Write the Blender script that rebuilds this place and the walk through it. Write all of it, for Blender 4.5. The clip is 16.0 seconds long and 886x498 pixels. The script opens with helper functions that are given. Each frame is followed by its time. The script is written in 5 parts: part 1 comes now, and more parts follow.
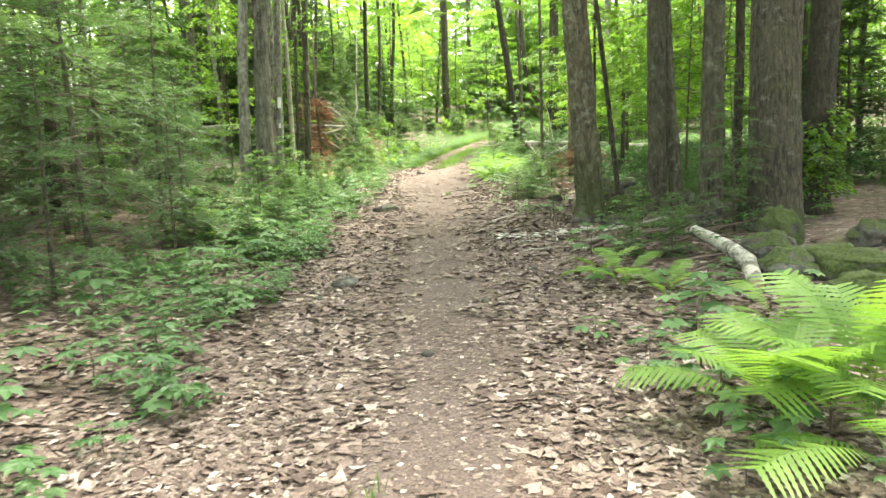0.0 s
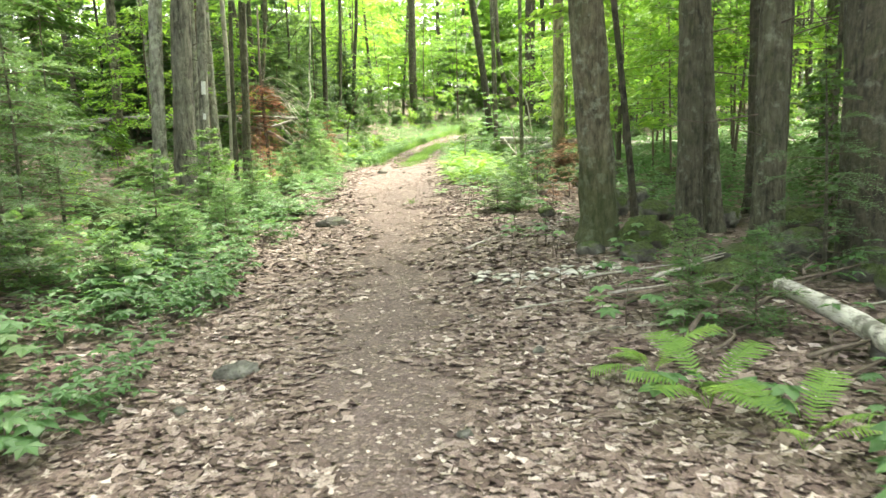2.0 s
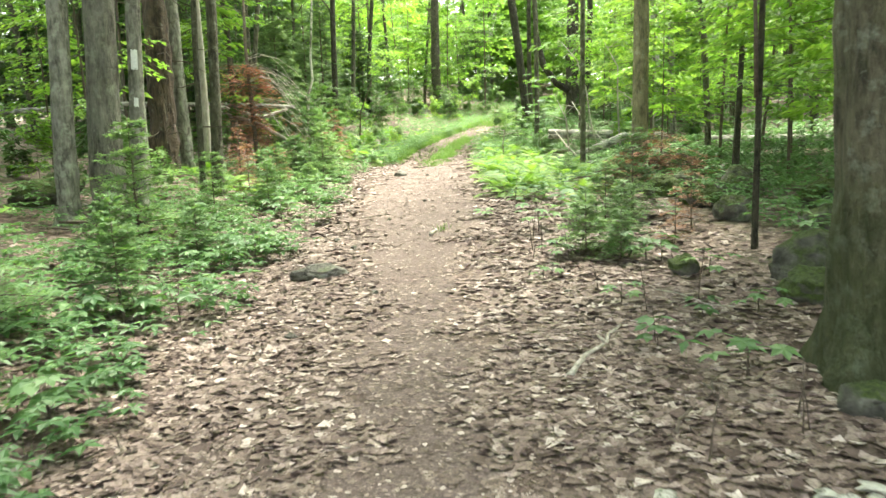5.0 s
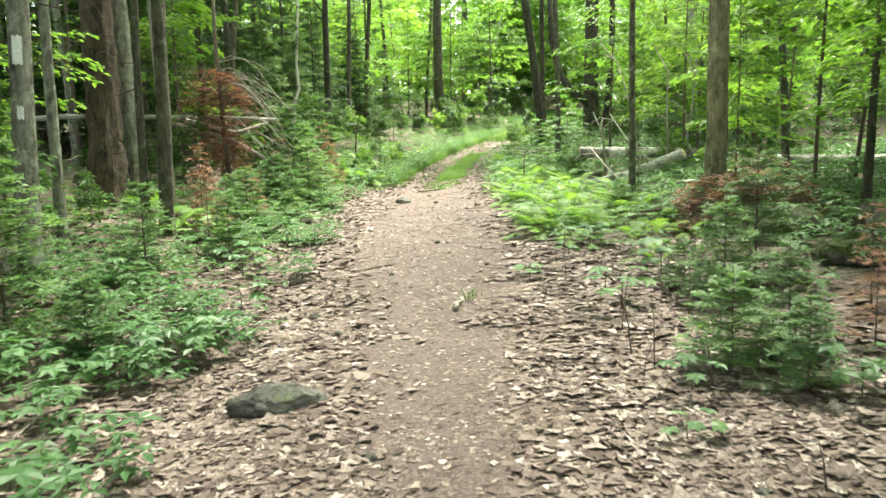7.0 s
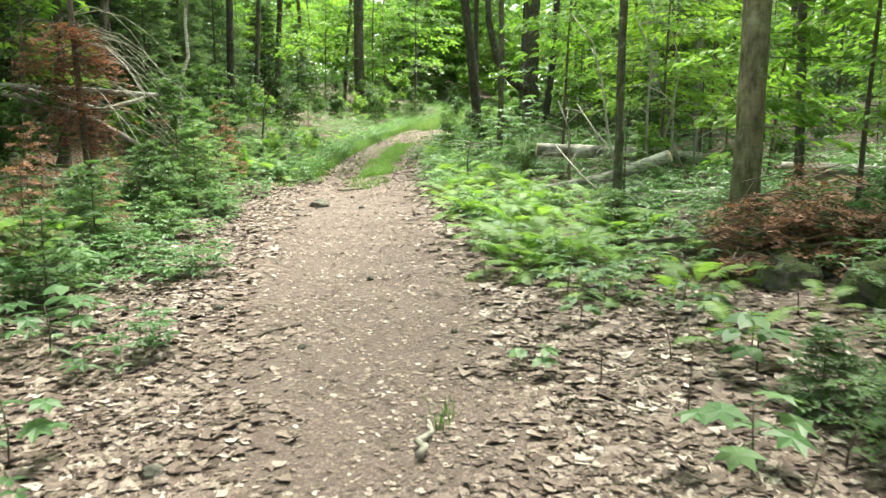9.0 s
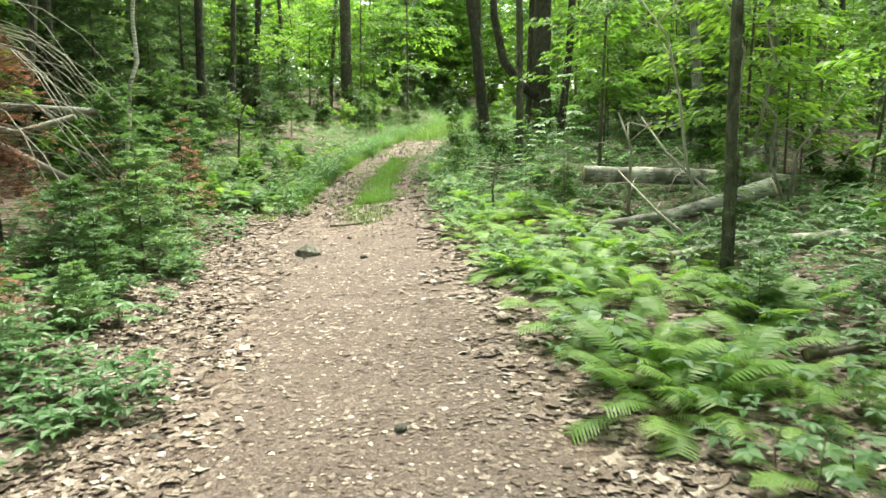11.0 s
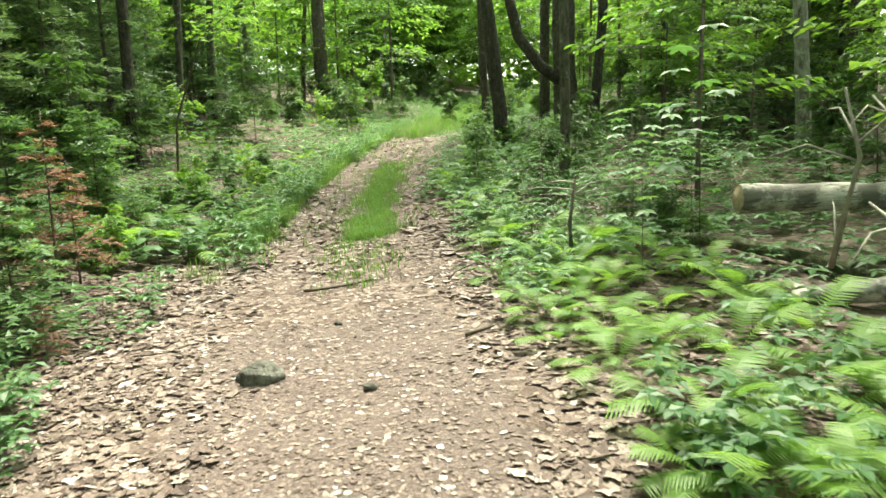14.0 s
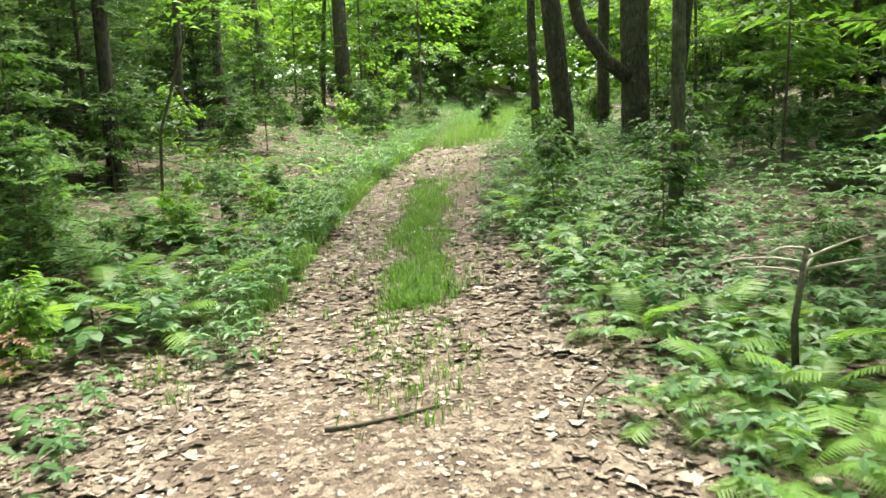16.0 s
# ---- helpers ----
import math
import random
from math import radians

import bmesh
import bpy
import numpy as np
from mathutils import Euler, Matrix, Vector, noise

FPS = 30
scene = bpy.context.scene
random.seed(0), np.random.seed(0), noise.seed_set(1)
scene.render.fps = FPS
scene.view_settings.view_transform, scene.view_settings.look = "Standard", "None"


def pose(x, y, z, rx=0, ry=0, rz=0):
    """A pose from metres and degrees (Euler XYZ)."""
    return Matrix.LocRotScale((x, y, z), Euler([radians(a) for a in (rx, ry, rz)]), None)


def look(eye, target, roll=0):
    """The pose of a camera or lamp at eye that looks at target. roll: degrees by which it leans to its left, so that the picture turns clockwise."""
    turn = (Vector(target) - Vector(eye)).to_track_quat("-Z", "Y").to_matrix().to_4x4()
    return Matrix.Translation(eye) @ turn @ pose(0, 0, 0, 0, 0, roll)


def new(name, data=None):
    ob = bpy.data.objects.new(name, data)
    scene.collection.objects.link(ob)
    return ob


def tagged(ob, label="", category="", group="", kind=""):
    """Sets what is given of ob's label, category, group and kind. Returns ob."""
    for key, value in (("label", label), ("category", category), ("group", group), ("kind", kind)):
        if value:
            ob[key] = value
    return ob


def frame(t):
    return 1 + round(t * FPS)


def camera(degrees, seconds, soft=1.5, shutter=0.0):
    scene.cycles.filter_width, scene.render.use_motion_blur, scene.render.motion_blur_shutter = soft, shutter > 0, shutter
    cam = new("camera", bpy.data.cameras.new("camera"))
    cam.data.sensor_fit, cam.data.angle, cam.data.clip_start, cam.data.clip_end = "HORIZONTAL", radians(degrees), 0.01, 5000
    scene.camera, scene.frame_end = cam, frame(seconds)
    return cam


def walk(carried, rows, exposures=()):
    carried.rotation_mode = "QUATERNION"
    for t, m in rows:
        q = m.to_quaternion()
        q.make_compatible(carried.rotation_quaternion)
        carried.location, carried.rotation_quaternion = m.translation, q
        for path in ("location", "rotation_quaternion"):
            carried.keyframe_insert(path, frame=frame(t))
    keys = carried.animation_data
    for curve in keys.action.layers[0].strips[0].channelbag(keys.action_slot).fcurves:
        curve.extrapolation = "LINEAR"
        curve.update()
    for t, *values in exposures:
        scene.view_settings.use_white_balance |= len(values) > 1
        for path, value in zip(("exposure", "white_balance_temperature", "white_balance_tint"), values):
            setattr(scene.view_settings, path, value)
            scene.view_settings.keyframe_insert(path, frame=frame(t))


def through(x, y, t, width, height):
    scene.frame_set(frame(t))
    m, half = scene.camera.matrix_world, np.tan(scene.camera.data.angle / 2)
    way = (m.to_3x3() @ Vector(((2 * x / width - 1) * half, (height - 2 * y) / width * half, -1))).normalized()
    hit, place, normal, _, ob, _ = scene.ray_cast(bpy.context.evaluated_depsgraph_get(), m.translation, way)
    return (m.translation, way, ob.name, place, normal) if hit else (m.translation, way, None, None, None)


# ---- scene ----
cam = camera(60.9, 16.0, soft=1.5, shutter=0.25)
METRES, EYE, TILT, LEAN, TURN = 22.1, 1.5, 2.0, -3.0, 0.0
ROWS = [
    (0.0, 0.0, 0.0, 0.0, -0.93, -9.55, 5.54),
    (0.5, 0.0011, 0.0317, -0.0009, -2.49, -10.56, 4.65),
    (1.0, 0.0029, 0.064, -0.0003, -3.16, -10.42, 4.94),
    (1.5, 0.0049, 0.0955, 0.0001, -3.3, -10.13, 4.91),
    (2.0, 0.0069, 0.1281, -0.0005, -3.27, -10.32, 4.93),
    (2.5, 0.0061, 0.1609, -0.0007, -2.21, -11.12, 4.64),
    (3.0, 0.0071, 0.1957, -0.001, -2.06, -11.44, 4.84),
    (5.5, 0.0033, 0.3559, -0.0021, -1.73, -10.43, 5.05),
    (6.0, 0.0027, 0.3898, -0.0013, -1.81, -9.86, 5.21),
    (6.5, -0.0019, 0.4206, -0.0026, -1.78, -9.8, 5.15),
    (7.0, -0.0034, 0.4515, -0.003, -1.97, -9.91, 5.02),
    (7.5, -0.0063, 0.4824, -0.0036, -2.53, -9.96, 5.02),
    (8.0, -0.0071, 0.5138, -0.0039, -5.9, -9.73, 4.18),
    (8.5, -0.0077, 0.5458, -0.0043, -6.87, -9.52, 4.64),
    (9.0, -0.0076, 0.5755, -0.0037, -8.24, -11.34, 2.79),
    (9.5, -0.0075, 0.6044, -0.001, -8.32, -11.37, 2.83),
    (12.0, -0.0124, 0.7538, 0.0013, -11.92, -10.4, 4.35),
    (12.5, -0.009, 0.783, 0.0004, -13.39, -9.96, 4.46),
    (13.0, -0.0083, 0.8153, -0.0008, -12.39, -10.2, 5.16),
    (13.5, -0.0051, 0.8456, -0.0017, -11.91, -11.83, 4.53),
    (14.0, -0.0047, 0.8763, -0.0002, -11.34, -11.91, 5.11),
    (14.5, -0.0034, 0.9064, -0.0011, -11.38, -12.12, 5.1),
    (15.0, -0.0027, 0.9377, -0.0005, -9.82, -12.72, 6.06),
    (15.5, -0.0037, 0.969, -0.0005, -9.56, -12.16, 5.61),
    (16.0, -0.0029, 0.998, 0.0003, -9.95, -11.54, 5.46),
]
walk(cam, [(t, pose(0, 0, EYE, TILT, LEAN, TURN) @ pose(METRES * x, METRES * y, METRES * z, 90 + pitch, roll, yaw)) for t, x, y, z, yaw, pitch, roll in ROWS],
     exposures=[(0.0, 2.9, 7200, 2), (3.0, 3.05, 7000, 4), (7.0, 2.55, 6800, -1), (9.0, 2.3, 6700, -2), (12.0, 2.08, 6900, -5), (16.0, 2.05, 7000, -5)])

# ---- world, sun ----
SUN_EL, SUN_AZ = 66.0, 35.0   # degrees above the horizon; degrees to the right of the trail
world = bpy.data.worlds.new("sky")
scene.world = world
world.use_nodes = True
wn = world.node_tree.nodes
sky = wn.new("ShaderNodeTexSky")
sky.sky_type = "NISHITA"
sky.sun_disc = False
sky.sun_elevation = radians(SUN_EL)
sky.sun_rotation = radians(SUN_AZ)
sky.air_density, sky.dust_density = 1.0, 4.0
wn["Background"].inputs["Strength"].default_value = 0.15
pale = wn.new("ShaderNodeHueSaturation")   # thin high cloud takes most of the blue out
pale.inputs["Saturation"].default_value = 0.4
world.node_tree.links.new(sky.outputs[0], pale.inputs["Color"])
world.node_tree.links.new(pale.outputs[0], wn["Background"].inputs["Color"])
sun = new("sun", bpy.data.lights.new("sun", "SUN"))
sun.data.energy = 3.4
sun.data.angle = radians(20)
sun.data.color = (1.0, 0.95, 0.86)
az, el = radians(SUN_AZ), radians(SUN_EL)
sun.matrix_world = look((30 * math.sin(az) * math.cos(el), 30 * math.cos(az) * math.cos(el), 30 * math.sin(el)), (0, 0, 0))

rng = random.Random(11)


# ---- lie of the land ----
def step(a, b, v):
    v = min(1.0, max(0.0, (v - a) / (b - a)))
    return v * v * (3 - 2 * v)


def trail_x(y):
    """The trail runs straight, then bends ever more to the right."""
    q = max(0.0, y - 22.0)
    return 0.0165 * q ** 1.85 if q < 22.0 else 5.03 + 0.42 * (q - 22.0)


def ground_z(x, y):
    yy = max(-40.0, min(y, 80.0))
    z = (0.44 * math.tanh(x / 8.4) if x > 0 else 0.786 * math.tanh(x / 15.0)) + 0.0349 * yy + 0.03 * max(0.0, min(y, 75.0) - 27.0)
    d = x - trail_x(y)
    if d < 0:
        z += min(1.6, 0.20 * max(0.0, -d - 1.5))
    else:
        z += min(0.8, 0.06 * max(0.0, d - 1.4)) * step(25, 33, y)
    rough = step(1.3, 2.6, abs(d))
    z += rough * 0.10 * noise.noise((x * 0.55, y * 0.55, 3.1)) + 0.02 * noise.noise((x * 2.1, y * 2.1, 7.7))
    z -= 0.04 * math.exp(-((d + 0.1) / 0.55) ** 2)
    return z


def spot(x, y, h=0.0):
    return Vector((x, y, ground_z(x, y) + h))


# ---- mesh helpers ----
class Buf:
    def __init__(self):
        self.v, self.f = [], []

    def add(self, verts, faces):
        k = len(self.v)
        self.v.extend(verts)
        self.f.extend([tuple(i + k for i in q) for q in faces])


def mesh_of(name, buf, material, smooth=True):
    me = bpy.data.meshes.new(name)
    me.from_pydata([tuple(p) for p in buf.v], [], buf.f)
    if smooth:
        me.polygons.foreach_set("use_smooth", [True] * len(me.polygons))
    me.materials.append(material)
    return me


def part(name, data, material, parent, label="", smooth=True):
    me = mesh_of(name, data, material, smooth) if isinstance(data, Buf) else data
    ob = new(name, me)
    ob.parent = parent
    if label:
        tagged(ob, label=label)
    return ob


def thing(name, place, label, category, group="", turn=0.0, scale=1.0):
    ob = new(name)
    ob.empty_display_size = 0.1
    ob.matrix_basis = Matrix.Translation(place) @ Matrix.Rotation(turn, 4, "Z") @ Matrix.Scale(scale, 4)
    return tagged(ob, label, category, group)


def single(name, buf, material, place, label, category, group="", turn=0.0, smooth=True):
    ob = new(name, mesh_of(name, buf, material, smooth))
    ob.matrix_basis = Matrix.Translation(place) @ Matrix.Rotation(turn, 4, "Z")
    return tagged(ob, label, category, group)


def tube(buf, pts, rads, n=8, rough=0.0, freq=3.0, caps=True, flare=None):
    """A round limb along pts; flare: extra root buttresses at the foot."""
    verts, faces = [], []
    side = None
    for i, p in enumerate(pts):
        a, b = pts[max(0, i - 1)], pts[min(len(pts) - 1, i + 1)]
        way = (Vector(b) - Vector(a)).normalized()
        if side is None:
            side = way.orthogonal().normalized()
        side = (side - way * side.dot(way)).normalized()
        up = way.cross(side)
        for k in range(n):
            t = 2 * math.pi * k / n
            w = side * math.cos(t) + up * math.sin(t)
            r = rads[i]
            if rough:
                r *= 1 + rough * noise.noise(Vector(p) * freq + w * 1.7) + 0.45 * rough * noise.noise((w.x * 6.5, w.y * 6.5, p[2] * 1.6))
            if flare and i < flare[0]:
                r *= 1 + flare[1] * (1 - i / flare[0]) ** 2 * (0.55 + 0.45 * math.cos(flare[2] * t + 0.7))
            verts.append(Vector(p) + w * r)
        if i:
            o = (i - 1) * n
            for k in range(n):
                faces.append((o + k, o + (k + 1) % n, o + n + (k + 1) % n, o + n + k))
    if caps:
        faces.append(tuple(range(len(verts) - n, len(verts))))
        faces.append(tuple(range(n - 1, -1, -1)))
    buf.add(verts, faces)


def blade(buf, p, way, up, length, width, fold=0.25, droop=0.0):
    """One leaf: two halves folded along its midrib."""
    side = way.cross(up)
    if side.length < 1e-4:
        side = way.orthogonal()
    side.normalize()
    nrm = side.cross(way).normalized()
    mid = p + way * length * 0.45
    tip = p + way * length - nrm * droop * length
    buf.add([p, mid + side * width * 0.5 + nrm * fold * width * 0.5, tip, mid - side * width * 0.5 + nrm * fold * width * 0.5], [(0, 1, 2), (0, 2, 3)])


def ovate(buf, p, way, up, length, width, droop=0.15):
    """A broad leaf with rounded sides and a pointed tip."""
    side = way.cross(up).normalized()
    nrm = side.cross(way).normalized()
    m = p + way * length * 0.5
    tip = p + way * length - nrm * droop * length
    rows = [p, m, tip]
    for s in (1, -1):
        rows += [p + way * length * 0.25 + side * s * width * 0.44 + nrm * width * 0.08, p + way * length * 0.6 + side * s * width * 0.46 + nrm * width * 0.05 - nrm * droop * length * 0.4]
    buf.add(rows, [(0, 1, 3), (1, 4, 3), (1, 2, 4), (0, 5, 1), (1, 5, 6), (1, 6, 2)])


def lobed(buf, p, way, up, size, lobes=5):
    """A maple-like leaf with pointed lobes."""
    side = way.cross(up).normalized()
    nrm = side.cross(way).normalized()
    c = p + way * size * 0.42 + nrm * size * 0.05
    ring = []
    n = lobes * 2 + 1
    for i in range(n):
        a = math.pi * (1 - 2 * (i + 0.5) / n) * 0.86
        r = size * (0.58 if i % 2 else 0.34)
        if i in (0, n - 1):
            r = size * 0.36
        ring.append(c + (way * math.cos(a) + side * math.sin(a)) * r - nrm * size * 0.12 * (i % 2))
    buf.add([c, p] + ring, [(0, 2 + i, 3 + i) for i in range(n - 1)] + [(0, 1, 2), (0, n + 1, 1)])


def rand_dir(r, flat=1.0):
    a = r.uniform(0, 2 * math.pi)
    return Vector((math.cos(a), math.sin(a), r.uniform(-1, 1) * (1 - flat) + 1e-3)).normalized()


# ---- materials ----
def material(name):
    m = bpy.data.materials.new(name)
    m.use_nodes = True
    nt = m.node_tree
    bsdf = nt.nodes["Principled BSDF"]
    return m, nt, bsdf


def nd(nt, kind, **kw):
    n = nt.nodes.new(kind)
    for k, v in kw.items():
        if k in n.inputs:
            n.inputs[k].default_value = v
        elif k == "dims":
            n.noise_dimensions = v
    return n


def ramp(nt, fac, stops):
    n = nt.nodes.new("ShaderNodeValToRGB")
    e = n.color_ramp.elements
    while len(e) < len(stops):
        e.new(0.5)
    for q, (pos, col) in zip(e, stops):
        q.position, q.color = pos, (*col, 1)
    nt.links.new(fac, n.inputs[0])
    return n.outputs[0]


def mixc(nt, fac, a, b, mode="MIX"):
    n = nt.nodes.new("ShaderNodeMix")
    n.data_type, n.blend_type = "RGBA", mode
    for sock, val in ((n.inputs[0], fac), (n.inputs[6], a), (n.inputs[7], b)):
        if isinstance(val, bpy.types.NodeSocket):
            nt.links.new(val, sock)
        else:
            sock.default_value = val if isinstance(val, (int, float)) else (*val, 1)
    return n.outputs[2]


def coords(nt, scale=(1, 1, 1), space="Object"):
    tc = nt.nodes.new("ShaderNodeTexCoord")
    mp = nt.nodes.new("ShaderNodeMapping")
    mp.inputs["Scale"].default_value = scale
    nt.links.new(tc.outputs[space], mp.inputs[0])
    return mp.outputs[0]


def noise_tex(nt, vec, scale, detail=4.0, rough=0.6):
    n = nd(nt, "ShaderNodeTexNoise", Scale=scale, Detail=detail, Roughness=rough)
    nt.links.new(vec, n.inputs["Vector"])
    return n.outputs[0]


def bump(nt, bsdf, height, strength, dist):
    b = nd(nt, "ShaderNodeBump", Strength=strength, Distance=dist)
    nt.links.new(height, b.inputs["Height"])
    nt.links.new(b.outputs[0], bsdf.inputs["Normal"])


def leaf_material(name, stops, through=0.45, gloss=0.5, spread=0.5):
    """Leaves differ one by one and plant by plant; light shines through them."""
    m, nt, bsdf = material(name)
    stops = [(q, tuple(v * 0.86 + 0.14 * (0.3 * c[0] + 0.6 * c[1] + 0.1 * c[2]) for v in c)) for q, c in stops]
    geo = nt.nodes.new("ShaderNodeNewGeometry")
    info = nt.nodes.new("ShaderNodeObjectInfo")
    mx = nd(nt, "ShaderNodeMix")
    mx.inputs[0].default_value = spread
    nt.links.new(geo.outputs["Random Per Island"], mx.inputs[2])
    nt.links.new(info.outputs["Random"], mx.inputs[3])
    col = ramp(nt, mx.outputs[0], stops)
    fine = noise_tex(nt, coords(nt), 14.0, 2.0)
    col = mixc(nt, 0.35, col, ramp(nt, fine, [(0.3, (0.55, 0.6, 0.5)), (0.7, (1.25, 1.2, 1.1))]), "MULTIPLY")
    nt.links.new(col, bsdf.inputs["Base Color"])
    bsdf.inputs["Roughness"].default_value = gloss
    bsdf.inputs["Specular IOR Level"].default_value = 0.35
    tr = nt.nodes.new("ShaderNodeBsdfTranslucent")
    nt.links.new(mixc(nt, 1.0, col, (1.6, 1.6, 0.85), "MULTIPLY"), tr.inputs[0])
    ms = nt.nodes.new("ShaderNodeMixShader")
    ms.inputs[0].default_value = through
    nt.links.new(bsdf.outputs[0], ms.inputs[1])
    nt.links.new(tr.outputs[0], ms.inputs[2])
    nt.links.new(ms.outputs[0], nt.nodes["Material Output"].inputs[0])
    return m


def bark_material(name, dark, light, moss=0.2, lichen=0.3, ridge=1.0, rough_scale=9.0, foot=0.0):
    """Furrowed bark: broken ridges up the stem, grey patches, pale lichen spots, moss."""
    m, nt, bsdf = material(name)
    v = coords(nt, (1, 1, 0.2))
    ridges = noise_tex(nt, v, rough_scale * 2.6, 7.0, 0.7)
    cracks = noise_tex(nt, coords(nt, (1, 1, 0.6)), rough_scale * 1.5, 5.0, 0.65)
    col = ramp(nt, ridges, [(0.36, tuple(0.75 * q for q in dark)), (0.5, tuple(0.5 * (p + q) for p, q in zip(dark, light))), (0.66, light)])
    col = mixc(nt, 1.0, col, ramp(nt, cracks, [(0.36, (0.5, 0.48, 0.46)), (0.52, (1.0, 1.0, 1.0)), (0.7, (1.2, 1.19, 1.15))]), "MULTIPLY")
    patch = noise_tex(nt, coords(nt, (1, 1, 0.7)), 2.6, 5.0, 0.7)
    col = mixc(nt, ramp(nt, patch, [(0.45, (0, 0, 0)), (0.6, (0.4, 0.4, 0.4))]), col, tuple(0.5 * (a + b) * k for a, b, k in zip(dark, light, (1.45, 1.55, 1.5))))
    spots = noise_tex(nt, coords(nt), 8.0, 5.0, 0.7)
    col = mixc(nt, ramp(nt, spots, [(0.6 - 0.1 * lichen, (0, 0, 0)), (0.68, (lichen, lichen, lichen))]), col, (0.36, 0.39, 0.32))
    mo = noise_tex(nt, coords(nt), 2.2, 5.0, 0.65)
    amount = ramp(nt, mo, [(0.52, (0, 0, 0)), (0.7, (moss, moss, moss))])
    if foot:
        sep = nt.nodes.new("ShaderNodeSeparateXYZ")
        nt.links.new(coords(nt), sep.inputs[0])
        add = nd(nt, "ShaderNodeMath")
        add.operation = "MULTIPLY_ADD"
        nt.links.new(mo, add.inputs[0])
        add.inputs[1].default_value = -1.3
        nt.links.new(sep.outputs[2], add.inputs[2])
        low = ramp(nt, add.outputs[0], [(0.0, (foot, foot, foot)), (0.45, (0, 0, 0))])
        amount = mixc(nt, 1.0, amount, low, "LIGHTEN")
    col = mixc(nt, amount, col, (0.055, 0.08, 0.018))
    info = nt.nodes.new("ShaderNodeObjectInfo")
    col = mixc(nt, 1.0, col, ramp(nt, info.outputs["Random"], [(0, (0.75, 0.74, 0.7)), (1, (1.2, 1.19, 1.15))]), "MULTIPLY")
    nt.links.new(col, bsdf.inputs["Base Color"])
    bsdf.inputs["Roughness"].default_value = 0.92
    hm = nd(nt, "ShaderNodeMath")
    hm.operation = "ADD"
    nt.links.new(ridges, hm.inputs[0])
    nt.links.new(cracks, hm.inputs[1])
    bump(nt, bsdf, hm.outputs[0], ridge, 0.07)
    return m


def birch_material(name, tone=1.0):
    m, nt, bsdf = material(name)
    lines = noise_tex(nt, coords(nt, (1.5, 1.5, 9)), 5.0, 4.0, 0.7)
    col = ramp(nt, lines, [(0.36, (0.05, 0.045, 0.04)), (0.46, (0.38 * tone, 0.36 * tone, 0.32 * tone)), (0.8, (0.68 * tone, 0.66 * tone, 0.6 * tone))])
    blotch = noise_tex(nt, coords(nt), 3.0, 5.0, 0.7)
    col = mixc(nt, ramp(nt, blotch, [(0.48, (0, 0, 0)), (0.58, (0.85, 0.85, 0.85))]), col, (0.07, 0.065, 0.05))
    nt.links.new(col, bsdf.inputs["Base Color"])
    bsdf.inputs["Roughness"].default_value = 0.7
    bump(nt, bsdf, lines, 0.5, 0.01)
    return m


def rock_material(name, moss):
    m, nt, bsdf = material(name)
    v = coords(nt)
    base = ramp(nt, noise_tex(nt, v, 6.0, 8.0, 0.65), [(0.35, (0.045, 0.043, 0.036)), (0.52, (0.125, 0.12, 0.102)), (0.68, (0.26, 0.255, 0.222))])
    geo = nt.nodes.new("ShaderNodeNewGeometry")
    sep = nt.nodes.new("ShaderNodeSeparateXYZ")
    nt.links.new(geo.outputs["Normal"], sep.inputs[0])
    ad = nd(nt, "ShaderNodeMath")
    ad.operation = "MULTIPLY_ADD"
    nt.links.new(sep.outputs[2], ad.inputs[0])
    ad.inputs[1].default_value = 0.35
    nt.links.new(noise_tex(nt, v, 3.2, 6.0, 0.7), ad.inputs[2])
    mask = ramp(nt, ad.outputs[0], [(0.78 - 0.4 * moss, (0, 0, 0)), (0.95 - 0.4 * moss, (1, 1, 1))])
    green = ramp(nt, noise_tex(nt, v, 40.0, 3.0), [(0.3, (0.016, 0.026, 0.006)), (0.7, (0.075, 0.105, 0.022))])
    nt.links.new(mixc(nt, mask, base, green), bsdf.inputs["Base Color"])
    bsdf.inputs["Roughness"].default_value = 0.95
    bump(nt, bsdf, noise_tex(nt, v, 30.0, 6.0, 0.7), 0.9, 0.03)
    return m


def plain_material(name, a, b, scale=20.0, rough=0.85, stretch=(1, 1, 1), bumpy=0.4):
    m, nt, bsdf = material(name)
    n = noise_tex(nt, coords(nt, stretch), scale, 5.0, 0.65)
    nt.links.new(ramp(nt, n, [(0.3, a), (0.7, b)]), bsdf.inputs["Base Color"])
    bsdf.inputs["Roughness"].default_value = rough
    bump(nt, bsdf, n, bumpy, 0.01)
    return m


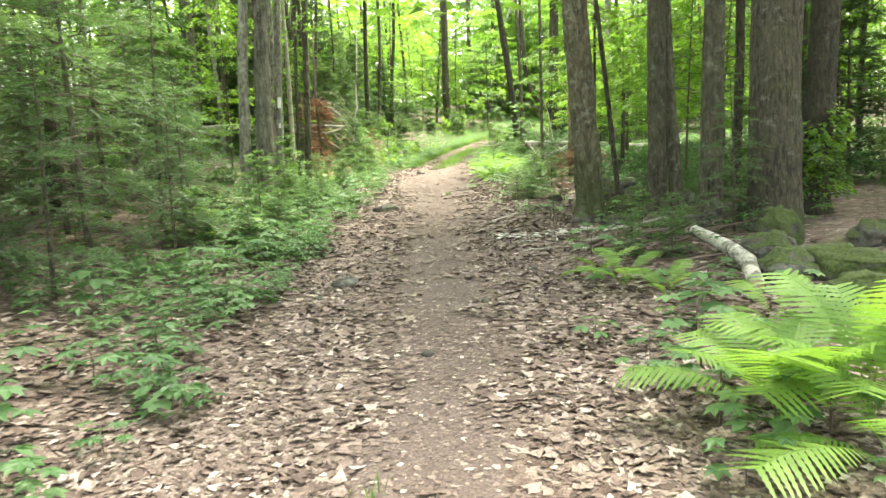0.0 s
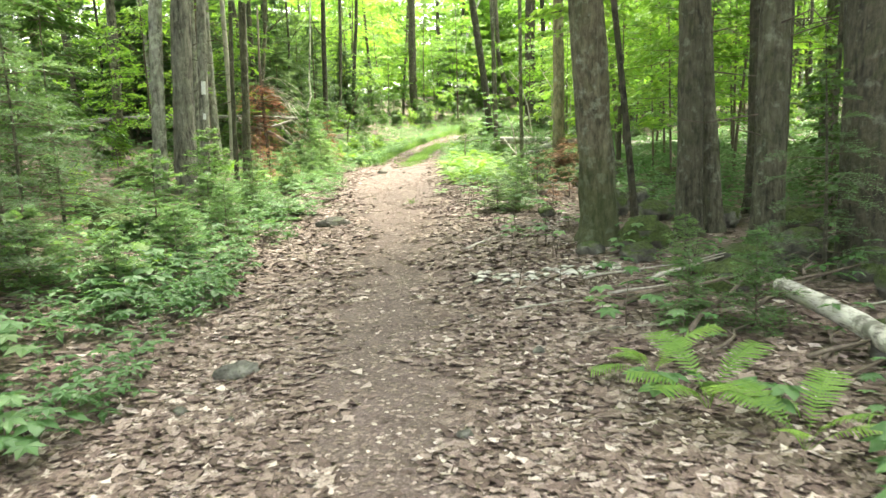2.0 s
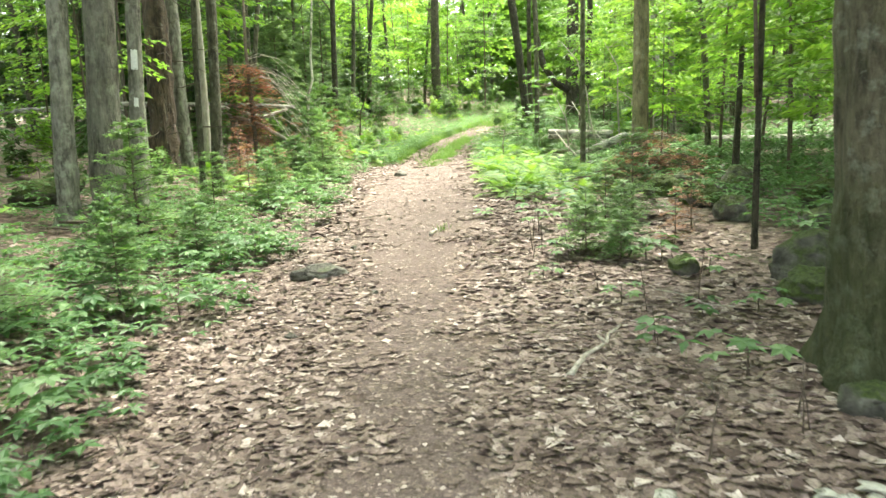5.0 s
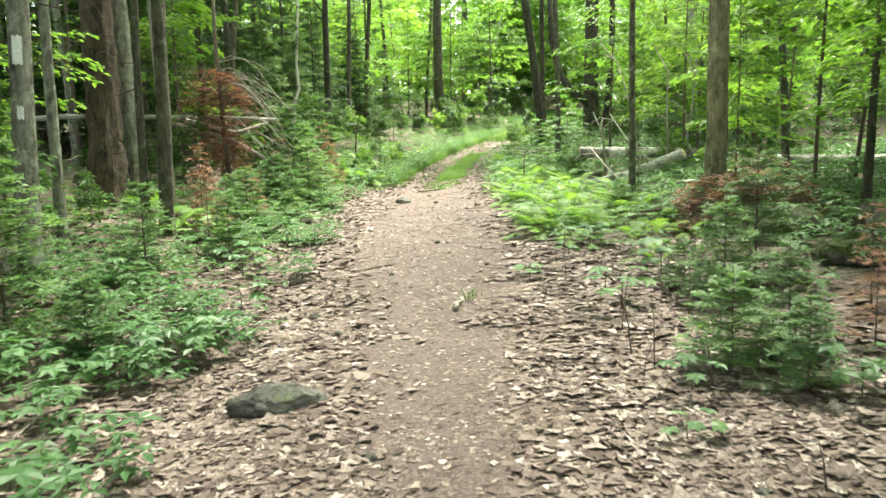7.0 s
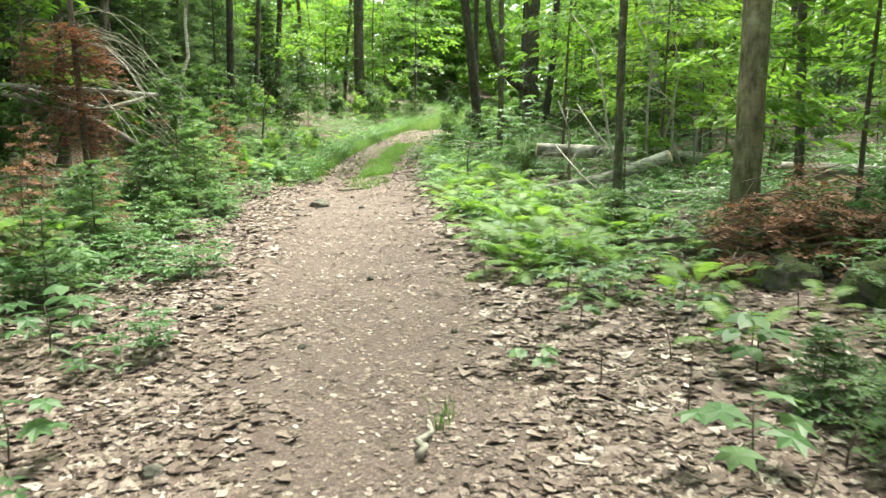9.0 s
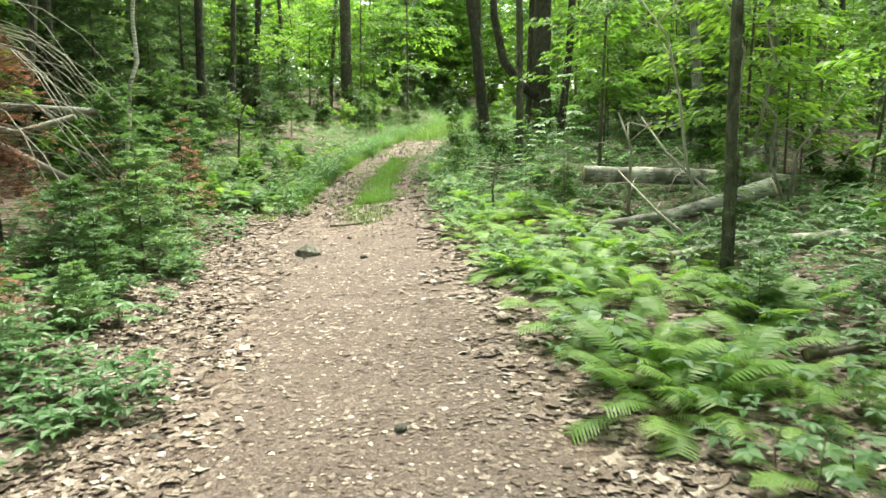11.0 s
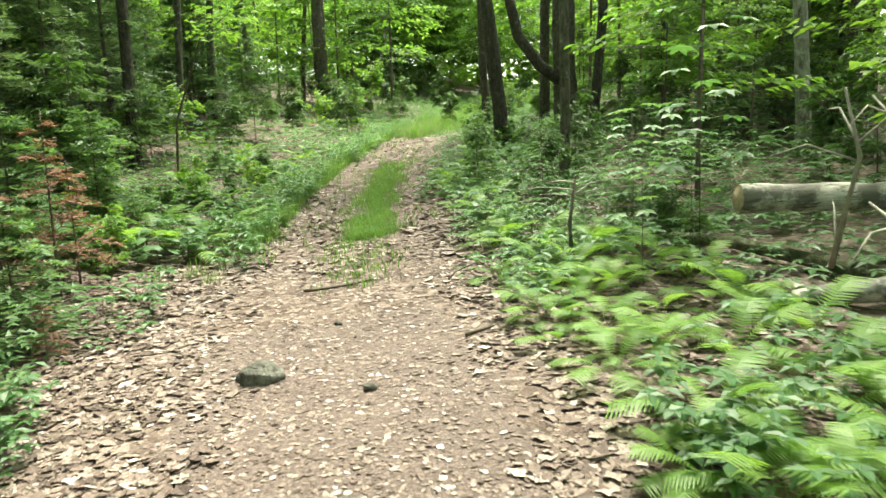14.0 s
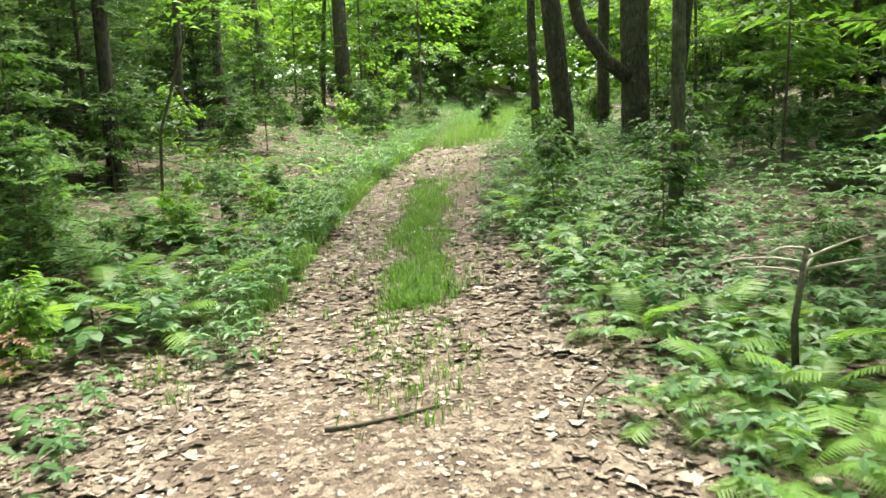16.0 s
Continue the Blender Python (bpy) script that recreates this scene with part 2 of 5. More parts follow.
def litter_material():
    """Dead leaves lying about: tan, pinkish brown and near-white."""
    m, nt, bsdf = material("dead_leaves")
    geo = nt.nodes.new("ShaderNodeNewGeometry")
    col = ramp(nt, geo.outputs["Random Per Island"], [(0, (0.06, 0.036, 0.03)), (0.2, (0.115, 0.076, 0.064)), (0.6, (0.19, 0.138, 0.118)), (0.88, (0.29, 0.225, 0.198)), (1, (0.5, 0.425, 0.385))])
    fleck = noise_tex(nt, coords(nt), 70.0, 4.0, 0.65)
    col = mixc(nt, 1.0, col, ramp(nt, fleck, [(0.34, (0.6, 0.57, 0.55)), (0.5, (0.98, 0.98, 0.98)), (0.68, (1.22, 1.22, 1.22))]), "MULTIPLY")
    bump(nt, bsdf, fleck, 0.6, 0.01)
    nt.links.new(col, bsdf.inputs["Base Color"])
    bsdf.inputs["Roughness"].default_value = 0.75
    return m


def soil_material():
    """Trodden earth along the trail, matted leaves and moss beside it."""
    m, nt, bsdf = material("forest_floor")
    v = coords(nt)
    vo = nd(nt, "ShaderNodeTexVoronoi", Scale=17.0, Randomness=1.0)
    warp = nt.nodes.new("ShaderNodeVectorMath")
    nt.links.new(v, warp.inputs[0])
    nz = nd(nt, "ShaderNodeTexNoise", Scale=22.0, Detail=3.0)
    nt.links.new(v, nz.inputs["Vector"])
    sc = nt.nodes.new("ShaderNodeVectorMath")
    sc.operation = "SCALE"
    sc.inputs["Scale"].default_value = 0.06
    nt.links.new(nz.outputs[1], sc.inputs[0])
    nt.links.new(sc.outputs[0], warp.inputs[1])
    nt.links.new(warp.outputs[0], vo.inputs["Vector"])
    sp = nt.nodes.new("ShaderNodeSeparateColor")
    nt.links.new(vo.outputs["Color"], sp.inputs[0])
    leaves = ramp(nt, sp.outputs[0], [(0, (0.065, 0.041, 0.034)), (0.4, (0.12, 0.082, 0.069)), (0.8, (0.18, 0.132, 0.114)), (1, (0.28, 0.22, 0.195))])
    crumbs = noise_tex(nt, v, 85.0, 5.0, 0.75)
    leaves = mixc(nt, 1.0, leaves, ramp(nt, crumbs, [(0.38, (0.35, 0.33, 0.3)), (0.5, (0.95, 0.95, 0.95)), (0.64, (1.5, 1.48, 1.42))]), "MULTIPLY")
    earth = ramp(nt, noise_tex(nt, v, 55.0, 8.0, 0.8), [(0.34, (0.05, 0.034, 0.029)), (0.47, (0.1, 0.071, 0.063)), (0.55, (0.15, 0.11, 0.099)), (0.66, (0.27, 0.213, 0.193))])
    bare = nt.nodes.new("ShaderNodeAttribute")
    bare.attribute_name = "bare"
    ad = nd(nt, "ShaderNodeMath")
    ad.operation = "ADD"
    nt.links.new(bare.outputs["Fac"], ad.inputs[0])
    nt.links.new(noise_tex(nt, v, 3.0, 5.0, 0.7), ad.inputs[1])
    col = mixc(nt, ramp(nt, ad.outputs[0], [(0.9, (0, 0, 0)), (1.3, (1, 1, 1))]), leaves, earth)
    green = noise_tex(nt, v, 1.6, 5.0, 0.7)
    wild = nt.nodes.new("ShaderNodeAttribute")
    wild.attribute_name = "wild"
    gm = nd(nt, "ShaderNodeMath")
    gm.operation = "MULTIPLY"
    nt.links.new(ramp(nt, green, [(0.5, (0, 0, 0)), (0.68, (0.75, 0.75, 0.75))]), gm.inputs[0])
    nt.links.new(wild.outputs["Fac"], gm.inputs[1])
    col = mixc(nt, gm.outputs[0], col, (0.055, 0.075, 0.02))
    nt.links.new(col, bsdf.inputs["Base Color"])
    bsdf.inputs["Roughness"].default_value = 0.95
    hm = nd(nt, "ShaderNodeMath")
    hm.operation = "ADD"
    nt.links.new(sp.outputs[1], hm.inputs[0])
    nt.links.new(noise_tex(nt, v, 40.0, 5.0, 0.7), hm.inputs[1])
    bump(nt, bsdf, hm.outputs[0], 0.7, 0.015)
    return m


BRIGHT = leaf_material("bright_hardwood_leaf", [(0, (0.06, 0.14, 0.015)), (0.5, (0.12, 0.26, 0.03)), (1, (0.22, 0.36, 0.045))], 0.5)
# Darker copy of the bright leaf, with understorey shade put into its colour.
DEEP = leaf_material("hardwood_leaf_shade_tint", [(0, (0.03, 0.075, 0.015)), (0.5, (0.06, 0.14, 0.028)), (1, (0.1, 0.2, 0.04))], 0.4)
CANOPY = leaf_material("canopy_leaf", [(0, (0.05, 0.12, 0.015)), (0.5, (0.1, 0.21, 0.025)), (1, (0.17, 0.3, 0.04))], 0.5)
NEEDLE = leaf_material("conifer_needle", [(0, (0.035, 0.08, 0.036)), (0.6, (0.075, 0.14, 0.065)), (1, (0.13, 0.21, 0.1))], 0.4, 0.55, 0.7)
FIR = leaf_material("young_fir_needle", [(0, (0.06, 0.13, 0.045)), (0.6, (0.1, 0.2, 0.07)), (1, (0.16, 0.28, 0.1))], 0.42, 0.5, 0.7)
RUST = leaf_material("dead_needle", [(0, (0.12, 0.05, 0.033)), (0.5, (0.22, 0.105, 0.072)), (1, (0.32, 0.17, 0.12))], 0.2, 0.8)
FADED = leaf_material("faded_red_needle", [(0, (0.2, 0.075, 0.055)), (0.5, (0.34, 0.14, 0.105)), (1, (0.46, 0.24, 0.19))], 0.25, 0.8)
FERN = leaf_material("fern_frond", [(0, (0.09, 0.2, 0.022)), (0.5, (0.15, 0.29, 0.04)), (1, (0.23, 0.37, 0.065))], 0.45, 0.5, 0.7)
HERB = leaf_material("herb_leaf", [(0, (0.05, 0.13, 0.042)), (0.5, (0.09, 0.2, 0.072)), (1, (0.16, 0.28, 0.115))], 0.4, 0.45, 0.5)
GRASS = leaf_material("grass_blade", [(0, (0.05, 0.13, 0.02)), (0.5, (0.09, 0.2, 0.035)), (1, (0.17, 0.28, 0.07))], 0.45)
BARK = bark_material("grey_brown_bark", (0.045, 0.042, 0.029), (0.15, 0.142, 0.102), 0.5, 0.45)
BARK_DARK = bark_material("dark_furrowed_bark", (0.03, 0.027, 0.019), (0.1, 0.09, 0.064), 0.45, 0.25, 1.0, 12.0)
BARK_PALE = bark_material("pale_grey_bark", (0.085, 0.08, 0.069), (0.3, 0.288, 0.26), 0.15, 0.9, 0.6)
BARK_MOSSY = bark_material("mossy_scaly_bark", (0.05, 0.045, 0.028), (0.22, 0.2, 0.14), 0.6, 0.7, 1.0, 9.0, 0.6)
BARK_RED = bark_material("red_brown_rotting_wood", (0.022, 0.017, 0.013), (0.11, 0.075, 0.056), 0.0, 0.2, 1.0, 7.0)
BARK_SHAGGY = bark_material("shaggy_grey_bark", (0.05, 0.046, 0.04), (0.27, 0.255, 0.225), 0.12, 0.5, 1.0, 5.0)
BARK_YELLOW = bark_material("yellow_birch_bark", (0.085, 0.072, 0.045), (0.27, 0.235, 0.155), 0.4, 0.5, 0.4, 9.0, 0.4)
BIRCH = birch_material("birch_bark")
BIRCH_GREY = birch_material("weathered_birch_bark", 0.7)
DEADWOOD = plain_material("bare_grey_deadwood", (0.17, 0.15, 0.125), (0.42, 0.39, 0.34), 18.0, 0.8, (1, 1, 0.3))
TWIG = plain_material("brown_twig", (0.05, 0.038, 0.028), (0.14, 0.11, 0.085), 25.0)
CUT = plain_material("cut_wood", (0.3, 0.22, 0.14), (0.5, 0.4, 0.28), 30.0)
PAINT = plain_material("white_blaze_paint", (0.55, 0.56, 0.54), (0.78, 0.78, 0.75), 30.0, 0.6)
ROCK = rock_material("lichened_rock", 0.45)
ROCK_MOSSY = rock_material("mossy_rock", 1.0)
ROCK_HALF = rock_material("half_mossy_rock", -0.05)
STONE = rock_material("bare_stone", -0.6)
LITTER = litter_material()
SOIL = soil_material()


# ---- ground ----
def build_ground():
    xs = [-300, -200, -130, -90, -65] + list(np.arange(-50, -12, 2.0)) + list(np.arange(-12, -5, 0.5)) + list(np.arange(-5, 9, 0.16)) + list(np.arange(9, 16, 0.5)) + list(np.arange(16, 52, 2.0)) + [65, 90, 130, 200, 300]
    ys = [-300, -200, -120, -70, -45] + list(np.arange(-30, -2, 1.5)) + list(np.arange(-2, 40, 0.18)) + list(np.arange(40, 60, 0.6)) + list(np.arange(60, 84, 2.0)) + [90, 110, 150, 210, 300]
    verts = [(x, y, ground_z(x, y)) for y in ys for x in xs]
    n = len(xs)
    faces = [(j * n + i, j * n + i + 1, j * n + n + i + 1, j * n + n + i) for j in range(len(ys) - 1) for i in range(n - 1)]
    me = bpy.data.meshes.new("ground")
    me.from_pydata(verts, [], faces)
    me.polygons.foreach_set("use_smooth", [True] * len(faces))
    bare, wild = [], []
    for x, y, z in verts:
        d = x - trail_x(y)
        if y < 24.5:
            b = math.exp(-((d + 0.05) / 0.5) ** 2) * 0.75 + 0.6 * step(13, 18, y) * math.exp(-(d / 1.0) ** 4)
        else:
            b = 0.35 * step(40, 31, y) * (math.exp(-((d - 0.62) / 0.36) ** 2) + math.exp(-((d + 0.55) / 0.26) ** 2))
        bare.append(b)
        wild.append(step(1.5, 2.8, abs(d)))
    for name, vals in (("bare", bare), ("wild", wild)):
        at = me.attributes.new(name, "FLOAT", "POINT")
        at.data.foreach_set("value", vals)
    me.materials.append(SOIL)
    return tagged(new("ground", me), "forest floor with a trodden earth trail under leaf litter", "ground", kind="structure")


build_ground()


def scatter_litter():
    """Dry leaves lying flat and overlapping; trodden to crumbs along the middle."""
    buf = Buf()
    r = random.Random(3)
    made = 0
    while made < 210000:
        y = 0.8 + 30 * r.random() if r.random() < 0.86 else r.uniform(30, 45)
        d = r.gauss(0, 1.6)
        if abs(d) > 5:
            continue
        p = 0.75 if abs(d) > 2 else 1.0
        if y > 26 and -0.3 < d < 0.4:
            p = 0.4
        p *= 0.5 + 0.9 * max(0.0, 0.5 + noise.noise((d * 1.3, y * 1.3, 0.4)))
        if r.random() > p:
            continue
        x = d + trail_x(y)
        worn = d + 0.5 * noise.noise((d * 2.2, y * 2.2, 9.0)) + r.gauss(0, 0.16)
        wide = 0.55 + 0.45 * step(14, 19, y)
        centre = abs(worn) < wide if y < 26 else abs(abs(worn) - 0.6) < 0.3
        if centre and r.random() < 0.55:
            continue
        if centre:
            s = r.uniform(0.006, 0.024)
        else:
            s = r.uniform(0.016, 0.046) * (1.3 if r.random() < 0.15 else 1.0)
        c = Vector((x, y, ground_z(x, y) + r.uniform(0.002, 0.004 if centre else 0.011)))
        a = r.uniform(0, 6.283)
        tx, ty = r.gauss(0, 0.13), r.gauss(0, 0.13)
        curl = r.uniform(-0.1, 0.4)
        if y < 29 and abs(d) < 3.0 and not centre:
            rim, n = [], 8 if r.random() < 0.6 else 6
            long = r.uniform(0.65, 1.0)
            for q in range(n):
                g = 6.283 * q / n + r.uniform(-0.15, 0.15)
                e = s * (r.uniform(1.0, 1.35) if q % 2 else r.uniform(0.5, 0.85))
                u, w = math.cos(g) * e, math.sin(g) * e * long
                dx, dy = u * math.cos(a) - w * math.sin(a), u * math.sin(a) + w * math.cos(a)
                rim.append(c + Vector((dx, dy, dx * tx + dy * ty + curl * w * w / s + r.uniform(-0.04, 0.09) * s)))
            buf.add([c] + rim, [(0, 1 + q, 1 + (q + 1) % n) for q in range(n)])
        else:
            rim = []
            for q in range(5):
                g = a + 1.257 * q + r.uniform(-0.3, 0.3)
                e = s * r.uniform(0.6, 1.15)
                dx, dy = math.cos(g) * e, math.sin(g) * e
                rim.append(c + Vector((dx, dy, dx * tx + dy * ty + r.uniform(-0.03, 0.07) * s)))
            buf.add(rim, [(0, 1, 2), (0, 2, 3, 4)])
        made += 1
    ob = new("leaf_litter", mesh_of("leaf_litter", buf, LITTER, False))
    tagged(ob, "dry tan and brown fallen leaves strewn over the trail", "leaf litter", kind="stuff")


scatter_litter()


# ---- trees ----
def stem_points(r, h, lean, wob, n):
    ph = r.uniform(0, 6.28)
    zs = [0.0, 0.07, 0.18, 0.35, 0.6] if h > 6.5 else [0.0]
    m = n + 1 - len(zs)
    zs = zs + [zs[-1] + (h - zs[-1]) * (i + 1) / m for i in range(m)]
    pts = []
    for i, z in enumerate(zs):
        pts.append(Vector((lean[0] * z + wob * math.sin(z * 0.55 + ph) - wob * math.sin(ph), lean[1] * z + wob * math.cos(z * 0.45 + ph) - wob * math.cos(ph), z - 0.25 if i == 0 else z)))
    return pts


def crown_mesh(seed, material_, radius, height, clusters, leaves, size):
    r = random.Random(seed)
    buf = Buf()
    for _ in range(clusters):
        a, q = r.uniform(0, 6.283), r.random() ** 0.5
        zz = r.random()
        rad = radius * q * (0.45 + 0.55 * math.sin(math.pi * min(1, 0.15 + zz * 0.85)))
        c = Vector((rad * math.cos(a), rad * math.sin(a), height * zz))
        s = r.uniform(0.4, 0.85)
        for _ in range(leaves):
            p = c + Vector((r.gauss(0, s), r.gauss(0, s), r.gauss(0, s * 0.35)))
            w = rand_dir(r, 0.6)
            blade(buf, p, w, Vector((r.gauss(0, 0.4), r.gauss(0, 0.4), 1)).normalized(), size * r.uniform(0.7, 1.3), size * 0.62, 0.2, 0.15)
    return mesh_of("crown", buf, material_, False)


CROWNS = [crown_mesh(20 + i, CANOPY, 3.0 + 0.5 * (i % 3), 6.0 + i, 44, 16, 0.28) for i in range(4)]


def limb_buf(r, pts, rads, start, count, reach):
    buf = Buf()
    for _ in range(count):
        k = r.randint(start, len(pts) - 2)
        a = r.uniform(0, 6.283)
        l = reach * r.uniform(0.5, 1.2)
        q = [pts[k]]
        for j in range(1, 5):
            t = j / 4
            q.append(pts[k] + Vector((math.cos(a + 0.3 * t) * l * t, math.sin(a + 0.3 * t) * l * t, l * (0.5 * t + 0.15 * r.random()))))
        tube(buf, q, [rads[k] * 0.35 * (1 - 0.2 * j) for j in range(5)], 5)
    return buf


def tree(x, y, rad, label, mat=BARK, h=11.0, lean=(0, 0), wob=0.06, crown=0, seed=0, sides=12, name="tree", group="", flare=0.7, twigs=0, rough=0.2, thin=False):
    r = random.Random(seed * 7 + int(x * 31) + int(y * 17))
    t = thing(name, spot(x, y, -0.05), label, "tree", group)
    sides = sides + 10 if sides > 12 else sides
    n = 34 if sides > 9 else 12
    pts = stem_points(r, h, lean, wob, n)
    rads = [rad * (1.0 - 0.5 * i / n) for i in range(n + 1)]
    b = Buf()
    tube(b, pts, rads, sides, rough, 4.0, flare=(4 if h > 6.5 else 1, flare, r.choice((3, 4, 5))))
    trunk = part("trunk", b, mat, t)
    if crown is not None:
        # Crown size, mostly overhead and unseen, is set to shade or light the ground.
        off = x - trail_x(y)
        gap = (abs(off) < 8 and 22 < y < 33) or (0 < off < 9 and 43 <= y < 60) or y > 43
        size = r.uniform(0.22, 0.34) if gap else r.uniform(0.8, 1.1)
        if off < -3 and 25 < y < 42:
            size = r.uniform(1.15, 1.45)
        elif 0 < off < 9 and 33 <= y < 43:
            size = r.uniform(0.55, 0.75)
        elif off < -3 and 8 < y <= 25:
            size = r.uniform(0.5, 0.7)
        elif 1 < off < 4.4 and 5 < y < 22:
            size = r.uniform(1.15, 1.4)
        elif off >= 4.4 and 11 < y < 18.5:
            size = r.uniform(1.0, 1.25)
        elif off >= 4.4 and 5 < y < 26:
            size = r.uniform(0.45, 0.7)
        if thin:
            size = r.uniform(0.22, 0.32)
        tagged(part("branchwork", limb_buf(r, pts, rads, int(n * 0.55), 6, 2.2), mat, trunk), kind="stuff")
        c = part("crown", CROWNS[(crown + seed) % len(CROWNS)], None, t, "green leafy crown")
        c.matrix_basis = Matrix.Translation((pts[-1].x, pts[-1].y, h - (2.5 if gap else 4.5))) @ Matrix.Rotation(r.uniform(0, 6.28), 4, "Z") @ Matrix.Scale(size, 4)
    if twigs:
        tb = Buf()
        for _ in range(twigs):
            z = r.uniform(0.6, 4.5)
            a = r.uniform(0, 6.283)
            l = r.uniform(0.3, 1.0)
            p = Vector((lean[0] * z, lean[1] * z, z))
            tube(tb, [p, p + Vector((math.cos(a) * l * 0.6, math.sin(a) * l * 0.6, r.uniform(-0.1, 0.15))), p + Vector((math.cos(a) * l, math.sin(a) * l, r.uniform(-0.3, 0.1)))], [0.012, 0.007, 0.003], 4)
        tagged(part("dead_branchwork", tb, TWIG, trunk, "bare dead side twigs"), kind="stuff")
    return t


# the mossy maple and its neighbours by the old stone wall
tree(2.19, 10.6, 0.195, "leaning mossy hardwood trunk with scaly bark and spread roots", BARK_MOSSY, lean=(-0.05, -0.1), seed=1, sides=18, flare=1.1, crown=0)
tree(3.1, 10.5, 0.14, "straight grey-brown hardwood trunk by the boulders", BARK, lean=(-0.03, 0.0), seed=2, sides=16, rough=0.12)
tree(3.42, 10.6, 0.10, "slim grey-brown trunk beside a stouter one", BARK, lean=(-0.05, 0.02), seed=3, sides=14, twigs=6, rough=0.12)
tree(3.6, 9.8, 0.155, "grey-brown hardwood trunk beside the stone wall", BARK, lean=(0.0, 0.0), seed=43, sides=16, twigs=8, rough=0.12)
tree(3.85, 8.5, 0.3, "stout dark trunk with deeply furrowed bark", BARK_DARK, lean=(0.015, 0.02), seed=4, sides=24, h=14, flare=0.35, rough=0.12)
tree(4.62, 9.2, 0.19, "dark furrowed trunk standing close to a stouter one", BARK_DARK, lean=(0.03, 0.02), seed=5, sides=14, rough=0.12)
tree(4.3, 11.6, 0.11, "dark trunk half hidden behind another", BARK_DARK, seed=6, lean=(-0.01, 0), sides=14)
tree(4.75, 11.9, 0.08, "slim dark trunk near a stouter one", BARK_DARK, seed=8, sides=10, twigs=10)
tree(6.3, 13.0, 0.07, "slim grey trunk behind the stone wall", BARK, seed=7, lean=(0.02, 0), sides=10, twigs=8)
tree(5.6, 12.2, 0.045, "thin grey pole behind the stone wall", BARK, seed=44, lean=(0.01, 0), sides=8, twigs=6, h=8)
tree(2.68, 10.95, 0.045, "thin dark sapling trunk", BARK_DARK, seed=9, sides=8, h=8, lean=(-0.08, 0.02))
# clump with the white blaze
tree(-3.84, 15.5, 0.12, "grey trunk with white lichen patches in a clump", BARK_PALE, lean=(0.05, 0.03), seed=10, sides=16)
tree(-3.50, 15.75, 0.19, "rough grey shaggy trunk in a clump", BARK_SHAGGY, lean=(0.02, 0.02), seed=11, sides=18)
blazed = tree(-3.28, 16.1, 0.092, "slim grey trunk with a white painted trail blaze", BARK_PALE, lean=(0.045, 0.03), wob=0.01, seed=12, sides=14)
tree(-3.75, 17.7, 0.06, "thin grey pole with dead side twigs", BARK_PALE, seed=13, sides=10, lean=(-0.01, 0), twigs=22, h=8)
tree(-3.36, 19.0, 0.05, "brown pole leaning beside another", BARK, seed=14, sides=12, lean=(0.05, 0.0), twigs=8)
tree(-3.2, 19.2, 0.09, "brown pole leaning over the ferns", BARK, seed=15, sides=12, lean=(0.07, 0.0))
tree(-4.60, 21.0, 0.24, "broken rotting trunk with red-brown torn wood", BARK_RED, seed=16, sides=18, h=7.5, lean=(-0.01, 0), crown=None, rough=0.45, twigs=26)
tree(-4.30, 21.4, 0.12, "silver grey trunk against a rotting one", BARK_PALE, seed=17, sides=14, lean=(0.01, 0), twigs=8)
tree(-4.02, 21.7, 0.07, "weathered bare grey pole", DEADWOOD, seed=18, sides=10, lean=(0.02, 0), crown=None)
# farther along the trail
tree(0.93, 44.2, 0.23, "dark straight trunk at the edge of the grassy trail", BARK_DARK, seed=19, sides=16, h=15)
tree(5.65, 35.0, 0.26, "dark trunk with one great limb curving up", BARK_DARK, seed=20, sides=18, h=14)
tree(6.0, 37.5, 0.14, "dark trunk behind a larger one", BARK_DARK, seed=21)
tree(3.66, 33.0, 0.135, "crooked dark trunk that forks low down", BARK_DARK, seed=22, sides=14, lean=(-0.07, 0), wob=0.12)
tree(3.80, 33.6, 0.10, "slim dark trunk leaning beside another", BARK_DARK, seed=23, lean=(-0.11, 0.02))
tree(4.4, 37.0, 0.10, "dark pole near the trail", BARK_DARK, seed=24)
tree(3.38, 29.0, 0.075, "slim brown trunk among the undergrowth", BARK, seed=25, sides=12, h=9)
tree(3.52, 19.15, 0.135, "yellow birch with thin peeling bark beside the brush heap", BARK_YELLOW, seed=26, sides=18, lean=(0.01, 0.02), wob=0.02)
tree(3.02, 21.0, 0.052, "straight grey-brown pole beside fallen logs", BARK, seed=27, sides=12, wob=0.02)
tree(2.82, 13.3, 0.028, "slim dark sapling trunk with flat leafy sprays", BARK_DARK, seed=28, sides=10, lean=(0.02, 0.03), wob=0.02, h=8)
tree(4.3, 17.3, 0.055, "dead dark stub of a slim tree", BARK_DARK, seed=29, sides=10, h=2.1, crown=None)

# the curving limb
limb = Buf()
tube(limb, [Vector(p) for p in ((5.45, 34.9, 3.0), (5.0, 34.8, 3.3), (4.55, 34.8, 3.9), (4.3, 34.8, 5.0), (4.25, 34.9, 7.5))], [0.13, 0.12, 0.11, 0.1, 0.07], 10, 0.1)
big = [o for o in scene.objects if o.get("label", "").startswith("dark trunk with one great")][0]
lo = part("great_limb", limb, BARK_DARK, big)
lo.matrix_parent_inverse = big.matrix_basis.inverted()


